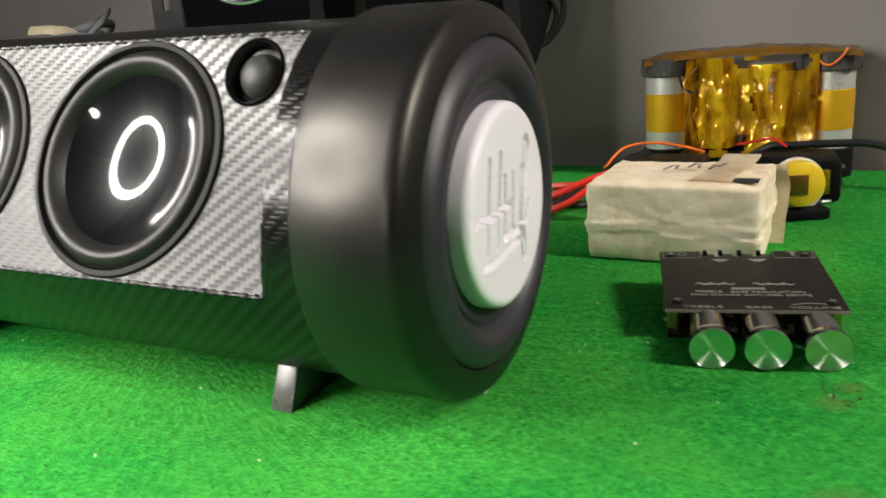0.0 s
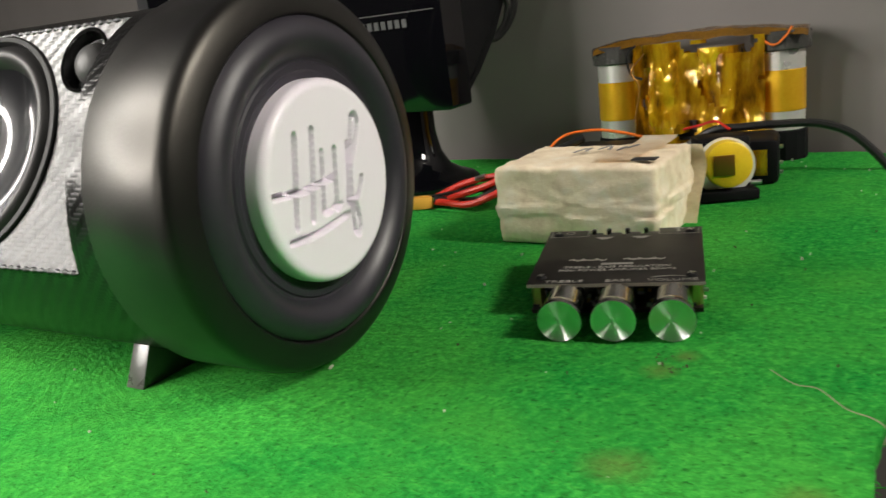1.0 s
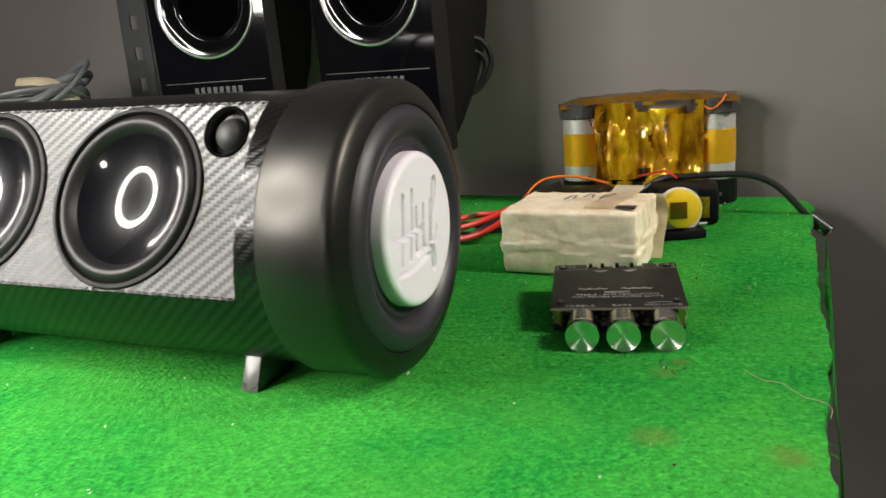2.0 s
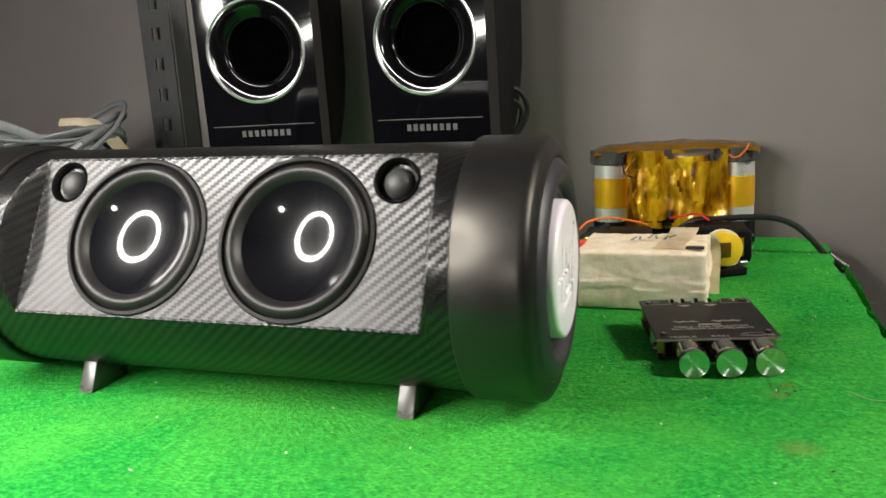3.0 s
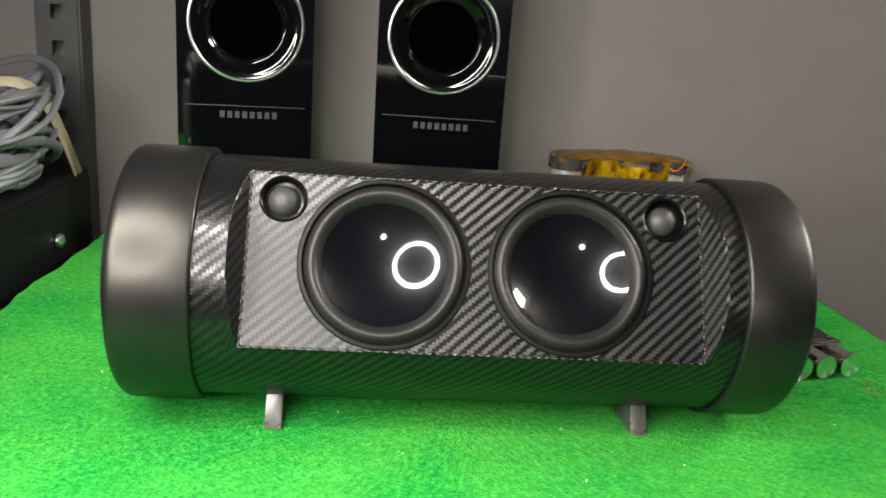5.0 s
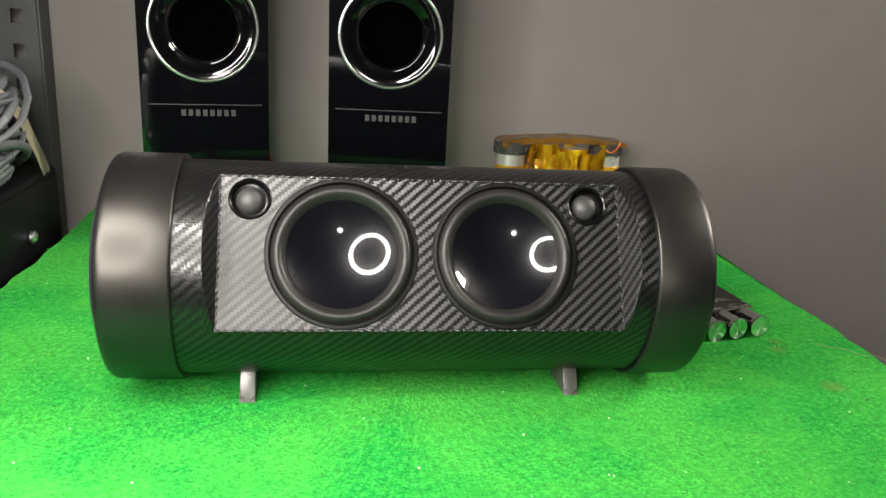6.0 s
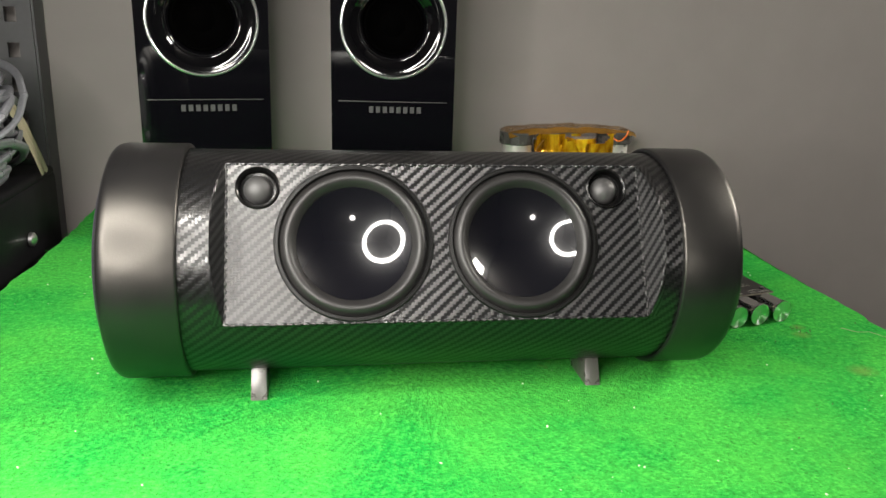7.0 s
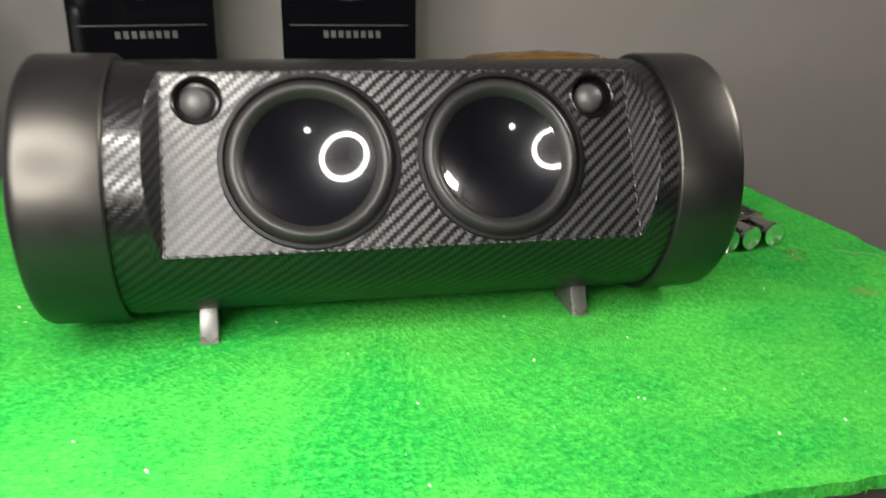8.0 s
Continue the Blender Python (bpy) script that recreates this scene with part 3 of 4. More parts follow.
def build_tube_speaker():
    sp = thing("tube_speaker", "black carbon-wrapped tube loudspeaker with two drivers on green felt", "speaker", (-0.0008, -0.0095, 0), (0, 0.5, 1.0))
    part("tube", tube_mesh(), CARBON, sp, "carbon fibre patterned tube with flat front", smooth=25)
    for sgn, start, end in ((1, 0.1310, 0.1712), (-1, 0.1367, 0.1800)):
        m = Matrix.Translation((0, 0, AX_Z)) @ Matrix.Diagonal((sgn, 1, 1, 1))
        cap = part("end_cap", lathe(cap_profile(start, end), 160, "X"), SATIN, sp, "satin black end cap", m)
        part("radiator_surround", lathe(surround_profile(end), 160, "X"), RUBBER, cap, "stepped black rubber radiator surround")
        face = end + 0.0022
        part("radiator_disc", rim_mesh(face, end - 0.0052), WHITE, cap, "glossy white radiator disc with rounded edge")
        part("disc_front", disc_front(face, STROKES if sgn == 1 else []), WHITE, cap, "white disc front with a sunk maker's mark", smooth=60)
    # the flat's frame: x along the tube, y out of the flat, z up the flat
    face = Matrix.Translation((0, 0, AX_Z)) @ pose(0, 0, 0, -PANEL_TILT, 0, 0) @ Matrix.Translation((0, -CHORD, 0))
    part("front_panel", panel_mesh(), CARBON, sp, "flat carbon weave front panel", face, 0)
    h = math.sqrt(TUBE_R ** 2 - CHORD ** 2)
    for p, q in (((-PANEL_X, 0, h), (PANEL_X, 0, h)), ((-PANEL_X, 0, -h), (PANEL_X, 0, -h)), ((-PANEL_X, 0, -h), (-PANEL_X, 0, h)), ((PANEL_X, 0, -h), (PANEL_X, 0, h))):
        part("folded_edge", bead_mesh(p, q), CARBON, sp, "folded edge of the carbon wrap", face @ Matrix.Translation((0, 0.0005, 0)), 60)
    for x in DRIVER_X:
        m = face @ Matrix.Translation((x, 0, 0.0))
        drv = part("driver", lathe([(0.002, 0.0428), (-0.0006, 0.0428), (-0.0012, 0.0422), (-0.0014, 0.0405), (-0.0006, 0.0400), (0.003, 0.0397)], 96, "Y"), GASKET, sp, "black driver gasket", m)
        sur = [(0.0014, 0.0402)] + [(0.0014 - 0.0042 * math.sin(math.pi * i / 14) + 0.0008 * i / 14, 0.0400 - 0.0090 * i / 14) for i in range(1, 15)] + [(0.0035, 0.0306)]
        part("surround", lathe(sur, 96, "Y"), SURROUND, drv, "grey rubber surround")
        rc, ro = 0.056, 0.0310
        dish = [(0.0021 + (math.sqrt(rc * rc - (ro * i / 24) ** 2) - math.sqrt(rc * rc - ro * ro)), ro * i / 24) for i in range(24, -1, -1)]
        part("cone", lathe(dish, 96, "Y"), CONE, drv, "glossy black concave cone")
    for x in TWEETER_X:
        m = face @ Matrix.Translation((x, 0, 0.0300))
        tw = part("tweeter", lathe([(0.0015, 0.0118), (-0.0006, 0.0118), (-0.0010, 0.0112), (-0.0004, 0.0104), (0.0040, 0.0094), (0.0046, 0.0070)], 64, "Y"), BEZEL, sp, "small black tweeter", m)
        part("dome", lathe([(0.0048, 0.0078)] + [(0.0048 - 0.0066 * math.sin(math.pi / 2 * i / 10), 0.0078 * math.cos(math.pi / 2 * i / 10)) for i in range(1, 11)], 48, "Y"), DOME, tw, "matt grey dome")
    for x in (-0.1005, 0.096):
        bm = prism([(-0.0047, 0.0), (0.0047, 0.0), (0.0042, 0.019), (-0.0042, 0.019)], 0.030, 0.0006)
        for v in bm.verts:
            v.co.y += 0.009 * v.co.z / 0.019
            if v.co.y > 0.02:
                v.co.z = max(v.co.z, 0.0)
        part("foot", bm, FOOT, sp, "small grey plastic foot", Matrix.Translation((x, -0.0365, x * 0.0087)))
    return sp


build_tube_speaker()


# ---- the two shelf loudspeakers behind ----
def build_speaker(x, group, toe):
    sp = thing("bookshelf_speaker", "piano black loudspeaker with chrome ring, standing by the grey wall", "speaker", (x + 0.285 * math.sin(radians(toe)), 0.285 - 0.285 * math.cos(radians(toe)), 0), (0, 0, toe), group)
    prof = [(0.3100, 0.066), (0.312, 0.0655), (0.320, 0.069), (0.338, 0.082), (0.364, 0.106), (0.388, 0.138), (0.402, 0.175), (0.408, 0.300), (0.3125, 0.305)]
    bm = prism([(y, z) for y, z in prof], 0.104, 0.003)
    m = Matrix(((0, 1, 0, -0.052), (1, 0, 0, 0), (0, 0, 1, 0), (0, 0, 0, 1)))
    bmesh.ops.transform(bm, matrix=m, verts=bm.verts)
    bmesh.ops.recalc_face_normals(bm, faces=bm.faces)
    part("cabinet", bm, MATTBLACK, sp, "matt black cabinet")
    face = pose(0, 0.2925, 0.062, 2.0, 0, 0)
    c = 0.137
    part("front_plate", holed_plate(0.113, 0.248, 0.026, 0.003, (0, c), 0.0462), PIANO, sp, "mirror black front plate", face @ Matrix.Translation((0, -0.006, -0.002)))
    at = face @ Matrix.Translation((0, 0, c))
    part("trim_ring", lathe([(-0.004, 0.0454), (-0.0064, 0.0456), (-0.0072, 0.0461), (-0.0075, 0.0468), (-0.0073, 0.0476), (-0.0067, 0.0481), (-0.0059, 0.0484)], 96, "Y"), CHROME, sp, "chrome trim ring", at)
    horn = [(-0.0060 + 0.016 * (1 - math.cos(math.pi / 2 * i / 14)) ** 0.9, 0.0456 - 0.0180 * math.sin(math.pi / 2 * i / 14)) for i in range(15)]
    part("horn", lathe(horn, 96, "Y"), LACQUER, sp, "glossy black horn", at)
    roll = [(0.0040 - 0.0046 * math.sin(math.pi * i / 12), 0.0335 + 0.0044 * math.cos(math.pi * i / 12)) for i in range(13)]
    part("surround", lathe(roll, 96, "Y"), LACQUER, sp, "glossy black rolled surround", at)
    part("cone", lathe([(0.0095, 0.0282), (0.0070, 0.0268), (0.0074, 0.0250), (0.0100, 0.0235), (0.0150, 0.0130), (0.0152, 0.0115), (0.0128, 0.0070), (0.0120, 0.0)], 72, "Y"), DEEP, sp, "deep black cone", at)
    part("trim_line", box(0.100, 0.0006, 0.0007, at=(0, -0.0061, 0.0685)), LETTER, sp, "thin silver line", face)
    # the maker's mark, as plain bars
    for k in range(8):
        part("mark", box(0.0040, 0.0005, 0.0058, at=(-0.0200 + 0.0063 * k, -0.0061, 0.0610)), LETTER, sp, "", face)
    neck = lathe([(0.0, 0.052), (0.004, 0.052), (0.0065, 0.049), (0.0095, 0.040), (0.0150, 0.031), (0.026, 0.0245), (0.042, 0.0215), (0.066, 0.0215), (0.07, 0.0)], 64, "Z")
    part("stand", neck, PIANO, sp, "glossy black flared stand", Matrix.Translation((0, 0.305, 0)))
    return sp


left = build_speaker(-0.168, "pair of speakers", 10.0)
part("plug", sweep([(0.053, 0.334, 0.086), (0.058, 0.336, 0.078), (0.063, 0.340, 0.062)], 0.0035, 8, None, 4), RED, left, "red plug at the back")
build_speaker(-0.0005, "pair of speakers", -3.5)
loop = thing("speaker_cable", "black cable looped behind a speaker", "cable")
part("cord", sweep([(0.044, 0.356, 0.146), (0.054, 0.366, 0.152), (0.063, 0.374, 0.144), (0.066, 0.378, 0.130), (0.061, 0.376, 0.115), (0.051, 0.368, 0.104), (0.040, 0.354, 0.108)], 0.0026), BLACKWIRE, loop)
part("cord", sweep([(0.044, 0.354, 0.134), (0.055, 0.366, 0.140), (0.061, 0.374, 0.130), (0.057, 0.374, 0.114), (0.046, 0.364, 0.100)], 0.0022), BLACKWIRE, loop)


# ---- amplifier board ----
def build_amplifier():
    amp = thing("amplifier_board", "black amplifier circuit board with three aluminium knobs, on green felt", "circuit board", (0.2358, 0.0970, 0.0030), (3.2, 0, 14.0))
    # local: x to the right, -y to the front; top board 68 by 66 mm
    bm = prism([(-0.034, -0.031), (0.034, -0.031), (0.034, 0.035), (0.0155, 0.035), (0.0155, 0.028), (-0.0155, 0.028), (-0.0155, 0.035), (-0.034, 0.035)], 0.0016)
    bmesh.ops.transform(bm, matrix=Matrix(((1, 0, 0, 0), (0, 0, 1, 0), (0, 1, 0, 0), (0, 0, 0, 1))), verts=bm.verts)
    bmesh.ops.recalc_face_normals(bm, faces=bm.faces)
    part("top_board", bm, PCB, amp, "black top board", Matrix.Translation((0, 0, 0.0112)), 0)
    top = 0.0129
    part("bottom_board", box(0.066, 0.066, 0.0016, at=(0, 0.002, 0.0010)), PCB, amp, "black bottom board", smooth=0)
    part("edge_strip", box(0.068, 0.0004, 0.0013, at=(0, -0.0313, 0.0120)), PCB_EDGE, amp, "pale sawn edge", smooth=0)
    for x in (-0.0305, 0.0305):
        for y in (-0.026, 0.030):
            part("standoff", lathe([(0.0018, 0.0), (0.0018, 0.0026), (0.0112, 0.0026), (0.0112, 0.0)], 6, "Z", at=(x, y, 0)), BRASS, amp, "brass standoff", smooth=0)
    for x, y in ((-0.029, -0.0245), (0.029, -0.0245), (-0.029, 0.0285), (0.029, 0.0285)):
        sc = part("screw", lathe([(0, 0.0022), (0.0007, 0.0021), (0.0011, 0.0015), (0.0012, 0.0)], 20, "Z"), CHIP, amp, "black screw", Matrix.Translation((x, y, top)))
        for a in (0, 90):
            part("slot", box(0.0030, 0.0005, 0.0002, at=(0, 0, 0.0012)), SOLDER, sc, "", pose(0, 0, 0, 0, 0, a + 20), 0)
    # knobs and pots
    for i, x in enumerate((-0.0182, 0.0014, 0.0220)):
        part("pot", box(0.011, 0.011, 0.0088, 0.0005, at=(x, -0.0275, 0.0063)), CHIP, amp, "black potentiometer body")
        part("shaft", lathe([(-0.0300, 0.003), (-0.0420, 0.003)], 20, "Y", at=(x, 0, 0.0074)), SOLDER, amp)
        k = part("knob", lathe([(-0.0355, 0.0), (-0.0355, 0.0064), (-0.0360, 0.0070), (-0.0490, 0.0077), (-0.0532, 0.0080), (-0.0536, 0.0083), (-0.0544, 0.0083), (-0.0549, 0.0081)], 48, "Y"), ALU_DARK, amp, "polished aluminium knob", Matrix.Translation((x, 0, 0.0074)))
        part("knob_face", lathe([(-0.0549, 0.0081), (-0.0547, 0.0078), (-0.0547, 0.0)], 64, "Y"), ALU, k, "spun aluminium face")
    rng = random.Random(3)
    for _ in range(60):
        x, y = rng.choice((-0.0084, 0.0117, -0.030, 0.031)) + rng.uniform(-0.003, 0.003), rng.uniform(-0.029, -0.012)
        part("chip", box(rng.uniform(0.001, 0.003), rng.uniform(0.001, 0.002), 0.0011, at=(x, y, 0.0024)), rng.choice((CHIP, SOLDER, CLEAR, BRASS)), amp, smooth=0)
    for x in (-0.027, -0.021):
        part("capacitor", lathe([(0.0018, 0.0), (0.0018, 0.0029), (0.0100, 0.0029), (0.0104, 0.0024), (0.0104, 0.0)], 24, "Z", at=(x - 0.004, -0.008, 0)), SOLDER, amp, "silver capacitor can")
    for x in (-0.0125, -0.0042, 0.0042, 0.0125):
        part("terminal", box(0.0062, 0.007, 0.0100, 0.0005, at=(x, 0.0315, 0.0066)), CHIP, amp, "dark screw terminal")
    for x in (-0.0135, -0.0068, 0.0015, 0.0098):
        part("fin", box(0.0020, 0.0030, 0.0022, 0.0003, at=(x, 0.0338, 0.0124)), PCB, amp)
    # printing
    flat = lambda x, y: Matrix.Translation((x, y, top + 0.0001))
    words("TREBLE", 0.0032, SILK, amp, flat(-0.0195, -0.0292) @ Matrix.Diagonal((1.5, 1, 1, 1)))
    words("BASS", 0.0032, SILK, amp, flat(0.0015, -0.0292) @ Matrix.Diagonal((1.5, 1, 1, 1)))
    words("VOLUME", 0.0032, SILK, amp, flat(0.0220, -0.0292) @ Matrix.Diagonal((1.5, 1, 1, 1)))
    words("TREBLE - BASS REGULATION", 0.0030, SILK, amp, flat(0.0, -0.0138) @ Matrix.Diagonal((1.12, 1, 1, 1)))
    words("MINI POWER AMPLIFIER 50W*2", 0.0030, SILK, amp, flat(0.0, -0.0172) @ Matrix.Diagonal((1.12, 1, 1, 1)))
    arc = [(0.0140 + 0.0025 * k, -0.0262 + 0.0014 * math.sin(math.pi * k / 6), top) for k in range(7)]
    part("arrow_arc", sweep(arc, 0.00018, 4, None, 3), SILK, amp)
    for x, w in ((-0.0125, 0.0155), (0.0105, 0.0165)):
        part("mark", sweep([(x + w * (k / 8 - 0.5), 0.0 - 0.005 + 0.0014 * math.sin(k * 2.4), top) for k in range(9)], 0.0002, 4, None, 4), SILK, amp)
        part("mark", box(w * 0.8, 0.0008, 0.00015, at=(x, -0.0052, top)), SILK, amp, smooth=0)
    part("mark", box(0.013, 0.0018, 0.00015, at=(0, -0.0100, top)), SILK, amp, smooth=0)
    for x0, x1 in ((-0.033, -0.0158), (0.0158, 0.033)):
        part("printed_line", box(x1 - x0, 0.0003, 0.00015, at=((x0 + x1) / 2, 0.0262, top)), SILK, amp, smooth=0)
    for x in (-0.0158, 0.0158):
        part("printed_line", box(0.0003, 0.0085, 0.00015, at=(x, 0.0303, top)), SILK, amp, smooth=0)
    for x in (-0.0325, 0.0325):
        part("printed_line", box(0.0003, 0.0080, 0.00015, at=(x, 0.0301, top)), SILK, amp, smooth=0)
    part("printed_ring", lathe([(0.0, 0.0016), (0.00015, 0.0016), (0.00015, 0.0020), (0.0, 0.0020)], 24, "Z", at=(-0.024, 0.031, top)), SILK, amp, smooth=0)
    part("printed_line", box(0.0012, 0.004, 0.00015, at=(0.024, 0.031, top)), SILK, amp, smooth=0)
    part("printed_line", box(0.004, 0.0012, 0.00015, at=(0.024, 0.0335, top)), SILK, amp, smooth=0)
    for x in (-0.008, 0.008):
        part("printed_wedge", prism([(-0.004, 0), (0.004, 0), (0.0012, 0.003), (-0.0012, 0.003)], 0.00015), SILK, amp, "", Matrix.Translation((x, 0.0240, top)) @ pose(0, 0, 0, 90, 0, 0), 0)
    return amp


build_amplifier()


# ---- taped battery pack ----
def build_battery():
    b = thing("battery_pack", "battery pack wrapped in creased beige masking tape, on green felt", "battery", (0.1925, 0.190, 0.0004), (0, 0, -1.5))
    bm = bmesh.new()
    bmesh.ops.create_cube(bm, size=1, matrix=Matrix.Translation((0, 0, 0.0205)) @ Matrix.Diagonal((0.0860, 0.063, 0.041, 1)))
    bmesh.ops.bevel(bm, geom=list(bm.edges), offset=0.0016, segments=2, profile=0.5, affect="EDGES")
    bmesh.ops.subdivide_edges(bm, edges=[e for e in bm.edges if e.calc_length() > 0.02], cuts=34, use_grid_fill=True)
    for v in bm.verts:
        p = v.co
        d = 0.0020 * noise.noise(p * 38) + 0.0011 * noise.noise(p * 110)
        d += 0.0012 * abs(noise.noise(Vector((p.x * 26, p.y * 26, p.z * 70))))
        edge = p.z - 0.0215 - 0.0018 * noise.noise(Vector((p.x * 50, p.y * 50, 0.0)))
        d += 0.0011 if -0.006 < edge < 0.0 else 0.0
        n = Vector((p.x / 0.043, p.y / 0.0315, (p.z - 0.0205) / 0.0205))
        k = max(range(3), key=lambda i: abs(n[i]))
        if p.z > 0.002:
            v.co[k] += math.copysign(d, n[k])
    part("tape_wrap", bm, TAPE, b, smooth=50)
    # lifted strips and corner flaps of tape
    def strip(pts, w, name="tape_strip"):
        line = smooth_line(pts, 6)
        bm = bmesh.new()
        rows = []
        for i, p in enumerate(line):
            ww = w * (1 + 0.12 * noise.noise(p * 90))
            rows.append([bm.verts.new(p + Vector((ww * s, 0.0004 * noise.noise(p * 200 + Vector((s, 0, 0))), 0.0005 * noise.noise(p * 140 + Vector((0, s, 0)))))) for s in (-0.5, -0.2, 0.15, 0.5)])
        for r, q in zip(rows, rows[1:]):
            for k in range(3):
                bm.faces.new((r[k], r[k + 1], q[k + 1], q[k]))
        bmesh.ops.solidify(bm, geom=list(bm.faces), thickness=0.0004)
        bmesh.ops.recalc_face_normals(bm, faces=bm.faces)
        part(name, bm, TAPE, b, smooth=60)
    strip([(0.018, -0.022, 0.0428), (0.021, 0.0, 0.0432), (0.024, 0.026, 0.0434), (0.025, 0.038, 0.0450)], 0.020)
    strip([(0.0445, 0.012, 0.002), (0.0445, 0.022, 0.016), (0.0445, 0.034, 0.028), (0.042, 0.036, 0.040)], 0.012)
    part("black_tab", box(0.012, 0.0075, 0.0006, 0.0001, at=(0.0355, -0.0225, 0.0432)), CHIP, b, "black tab under the tape")
    # faded handwriting as plain bars
    for x, y, l, a in ((-0.008, 0.002, 0.012, 78), (-0.004, 0.004, 0.010, 95), (0.003, 0.010, 0.012, 80), (0.007, 0.008, 0.010, 100), (0.014, 0.006, 0.011, 85), (0.018, 0.012, 0.010, 70)):
        part("faded_mark", box(l, 0.0016, 0.0003), INK, b, "faded pen mark", pose(x, y, 0.0437, 0, 0, a), 0)
    return b


build_battery()


# ---- crossover assembly: two wrapped cells and amber film between ----
def build_crossover():
    c = thing("wrapped_cell_pack", "two silver cells joined by crinkled amber tape, black base", "electronics", (0.2005, 0.3925, 0.0004), (0, 0, 5.0))
    for x in (-0.057, 0.056):
        cell = part("cell", lathe([(0.020, 0.0), (0.020, 0.0160), (0.081, 0.0160), (0.083, 0.012), (0.083, 0.0)], 48, "Z", at=(x, 0, 0)), CELL, c, "silver metal cell")
        part("amber_band", lathe([(0.034, 0.01605), (0.0345, 0.0165), (0.0620, 0.0165), (0.0625, 0.01605)], 48, "Z", at=(x, 0, 0)), AMBER, cell, "amber tape band")
        part("holder", lathe([(0.0755, 0.0162), (0.0755, 0.0192), (0.0765, 0.0198), (0.0875, 0.0198), (0.0885, 0.0188), (0.0885, 0.0)], 14, "Z", at=(x, 0, 0)), HOLDER, cell, "smoky cell holder", smooth=20)
        part("holder", lathe([(0.0, 0.0), (0.0, 0.0176), (0.020, 0.0176), (0.021, 0.0166), (0.021, 0.0)], 14, "Z", at=(x, 0, 0)), MATTBLACK, cell, "black cell holder", smooth=20)
    # crumpled film: coils and sheet
    for x, r, z0, z1 in ((-0.022, 0.0165, 0.022, 0.080), (0.016, 0.0170, 0.022, 0.082)):
        bm = lathe([(z0, 0.0), (z0, r * 0.85)] + [(z0 + (z1 - z0) * i / 26, r) for i in range(27)] + [(z1, r * 0.8), (z1 + 0.001, 0.0)], 56, "Z")
        for v in bm.verts:
            d = 0.0042 * noise.noise(Vector((v.co.x * 110, v.co.y * 110, v.co.z * 38)) + Vector((x * 90, 0, 0))) + 0.0022 * noise.noise(Vector((v.co.x * 230, v.co.y * 230, v.co.z * 120)))
            v.co += Vector((v.co.x, v.co.y, 0)).normalized() * d if math.hypot(v.co.x, v.co.y) > 1e-5 else Vector()
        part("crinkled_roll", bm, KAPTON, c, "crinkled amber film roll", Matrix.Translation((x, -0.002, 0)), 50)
    bm = bmesh.new()
    rows = []
    for i in range(49):
        u = i / 48
        x = -0.072 + 0.146 * u
        row = []
        for k in range(15):
            v = k / 14
            y = -0.019 + 0.038 * v
            z = 0.0885 + 0.0055 * math.sin(math.pi * u) ** 0.6 + 0.0016 * noise.noise((x * 60, y * 60, 4)) + 0.0008 * noise.noise((x * 170, y * 170, 2)) - 0.005 * max(0.0, 1 - v / 0.22) ** 2
            row.append(bm.verts.new((x, y, z)))
        rows.append(row)
    for a, b in zip(rows, rows[1:]):
        for k in range(14):
            bm.faces.new((a[k], a[k + 1], b[k + 1], b[k]))
    bmesh.ops.solidify(bm, geom=list(bm.faces), thickness=0.0006)
    part("film_top", bm, KAPTON_DARK, c, "amber film stretched over the top", smooth=60)
    bm = bmesh.new()
    rows = []
    for i in range(41):
        x = -0.042 + 0.089 * i / 40
        row = []
        for k in range(27):
            z = 0.016 + 0.072 * k / 26
            y = -0.0190 + 0.0040 * noise.noise((x * 75, z * 16, 6)) + 0.0018 * noise.noise((x * 190, z * 60, 3)) - 0.004 * math.exp(-((z - 0.018) / 0.012) ** 2)
            row.append(bm.verts.new((x, y, z)))
        rows.append(row)
    for a, b in zip(rows, rows[1:]):
        for k in range(26):
            if noise.noise((a[k].co.x * 55, a[k].co.z * 55, 9)) < 0.22:
                bm.faces.new((a[k], a[k + 1], b[k + 1], b[k]))
    bmesh.ops.solidify(bm, geom=list(bm.faces), thickness=0.0004)
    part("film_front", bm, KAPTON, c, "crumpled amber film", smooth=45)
    part("base", box(0.105, 0.030, 0.020, 0.003, at=(0, 0.002, 0.010)), MATTBLACK, c, "black base block")
    part("wire", sweep([(0.040, -0.015, 0.0885), (0.052, -0.021, 0.0800), (0.060, -0.0215, 0.0850), (0.064, -0.0190, 0.0910)], 0.0008, 6), ORANGE, c, "thin orange wire")
    part("wire", sweep([(-0.034, -0.020, 0.082), (-0.043, -0.023, 0.070), (-0.038, -0.022, 0.058), (-0.042, -0.022, 0.036)], 0.0007, 6), COPPER, c, "thin brown wire")
    part("wire", sweep([(-0.04, -0.019, 0.088), (-0.046, -0.0205, 0.082), (-0.044, -0.020, 0.068), (-0.036, -0.0205, 0.064)], 0.0009, 6), BLACKWIRE, c, "thin black wire")
    return c


build_crossover()


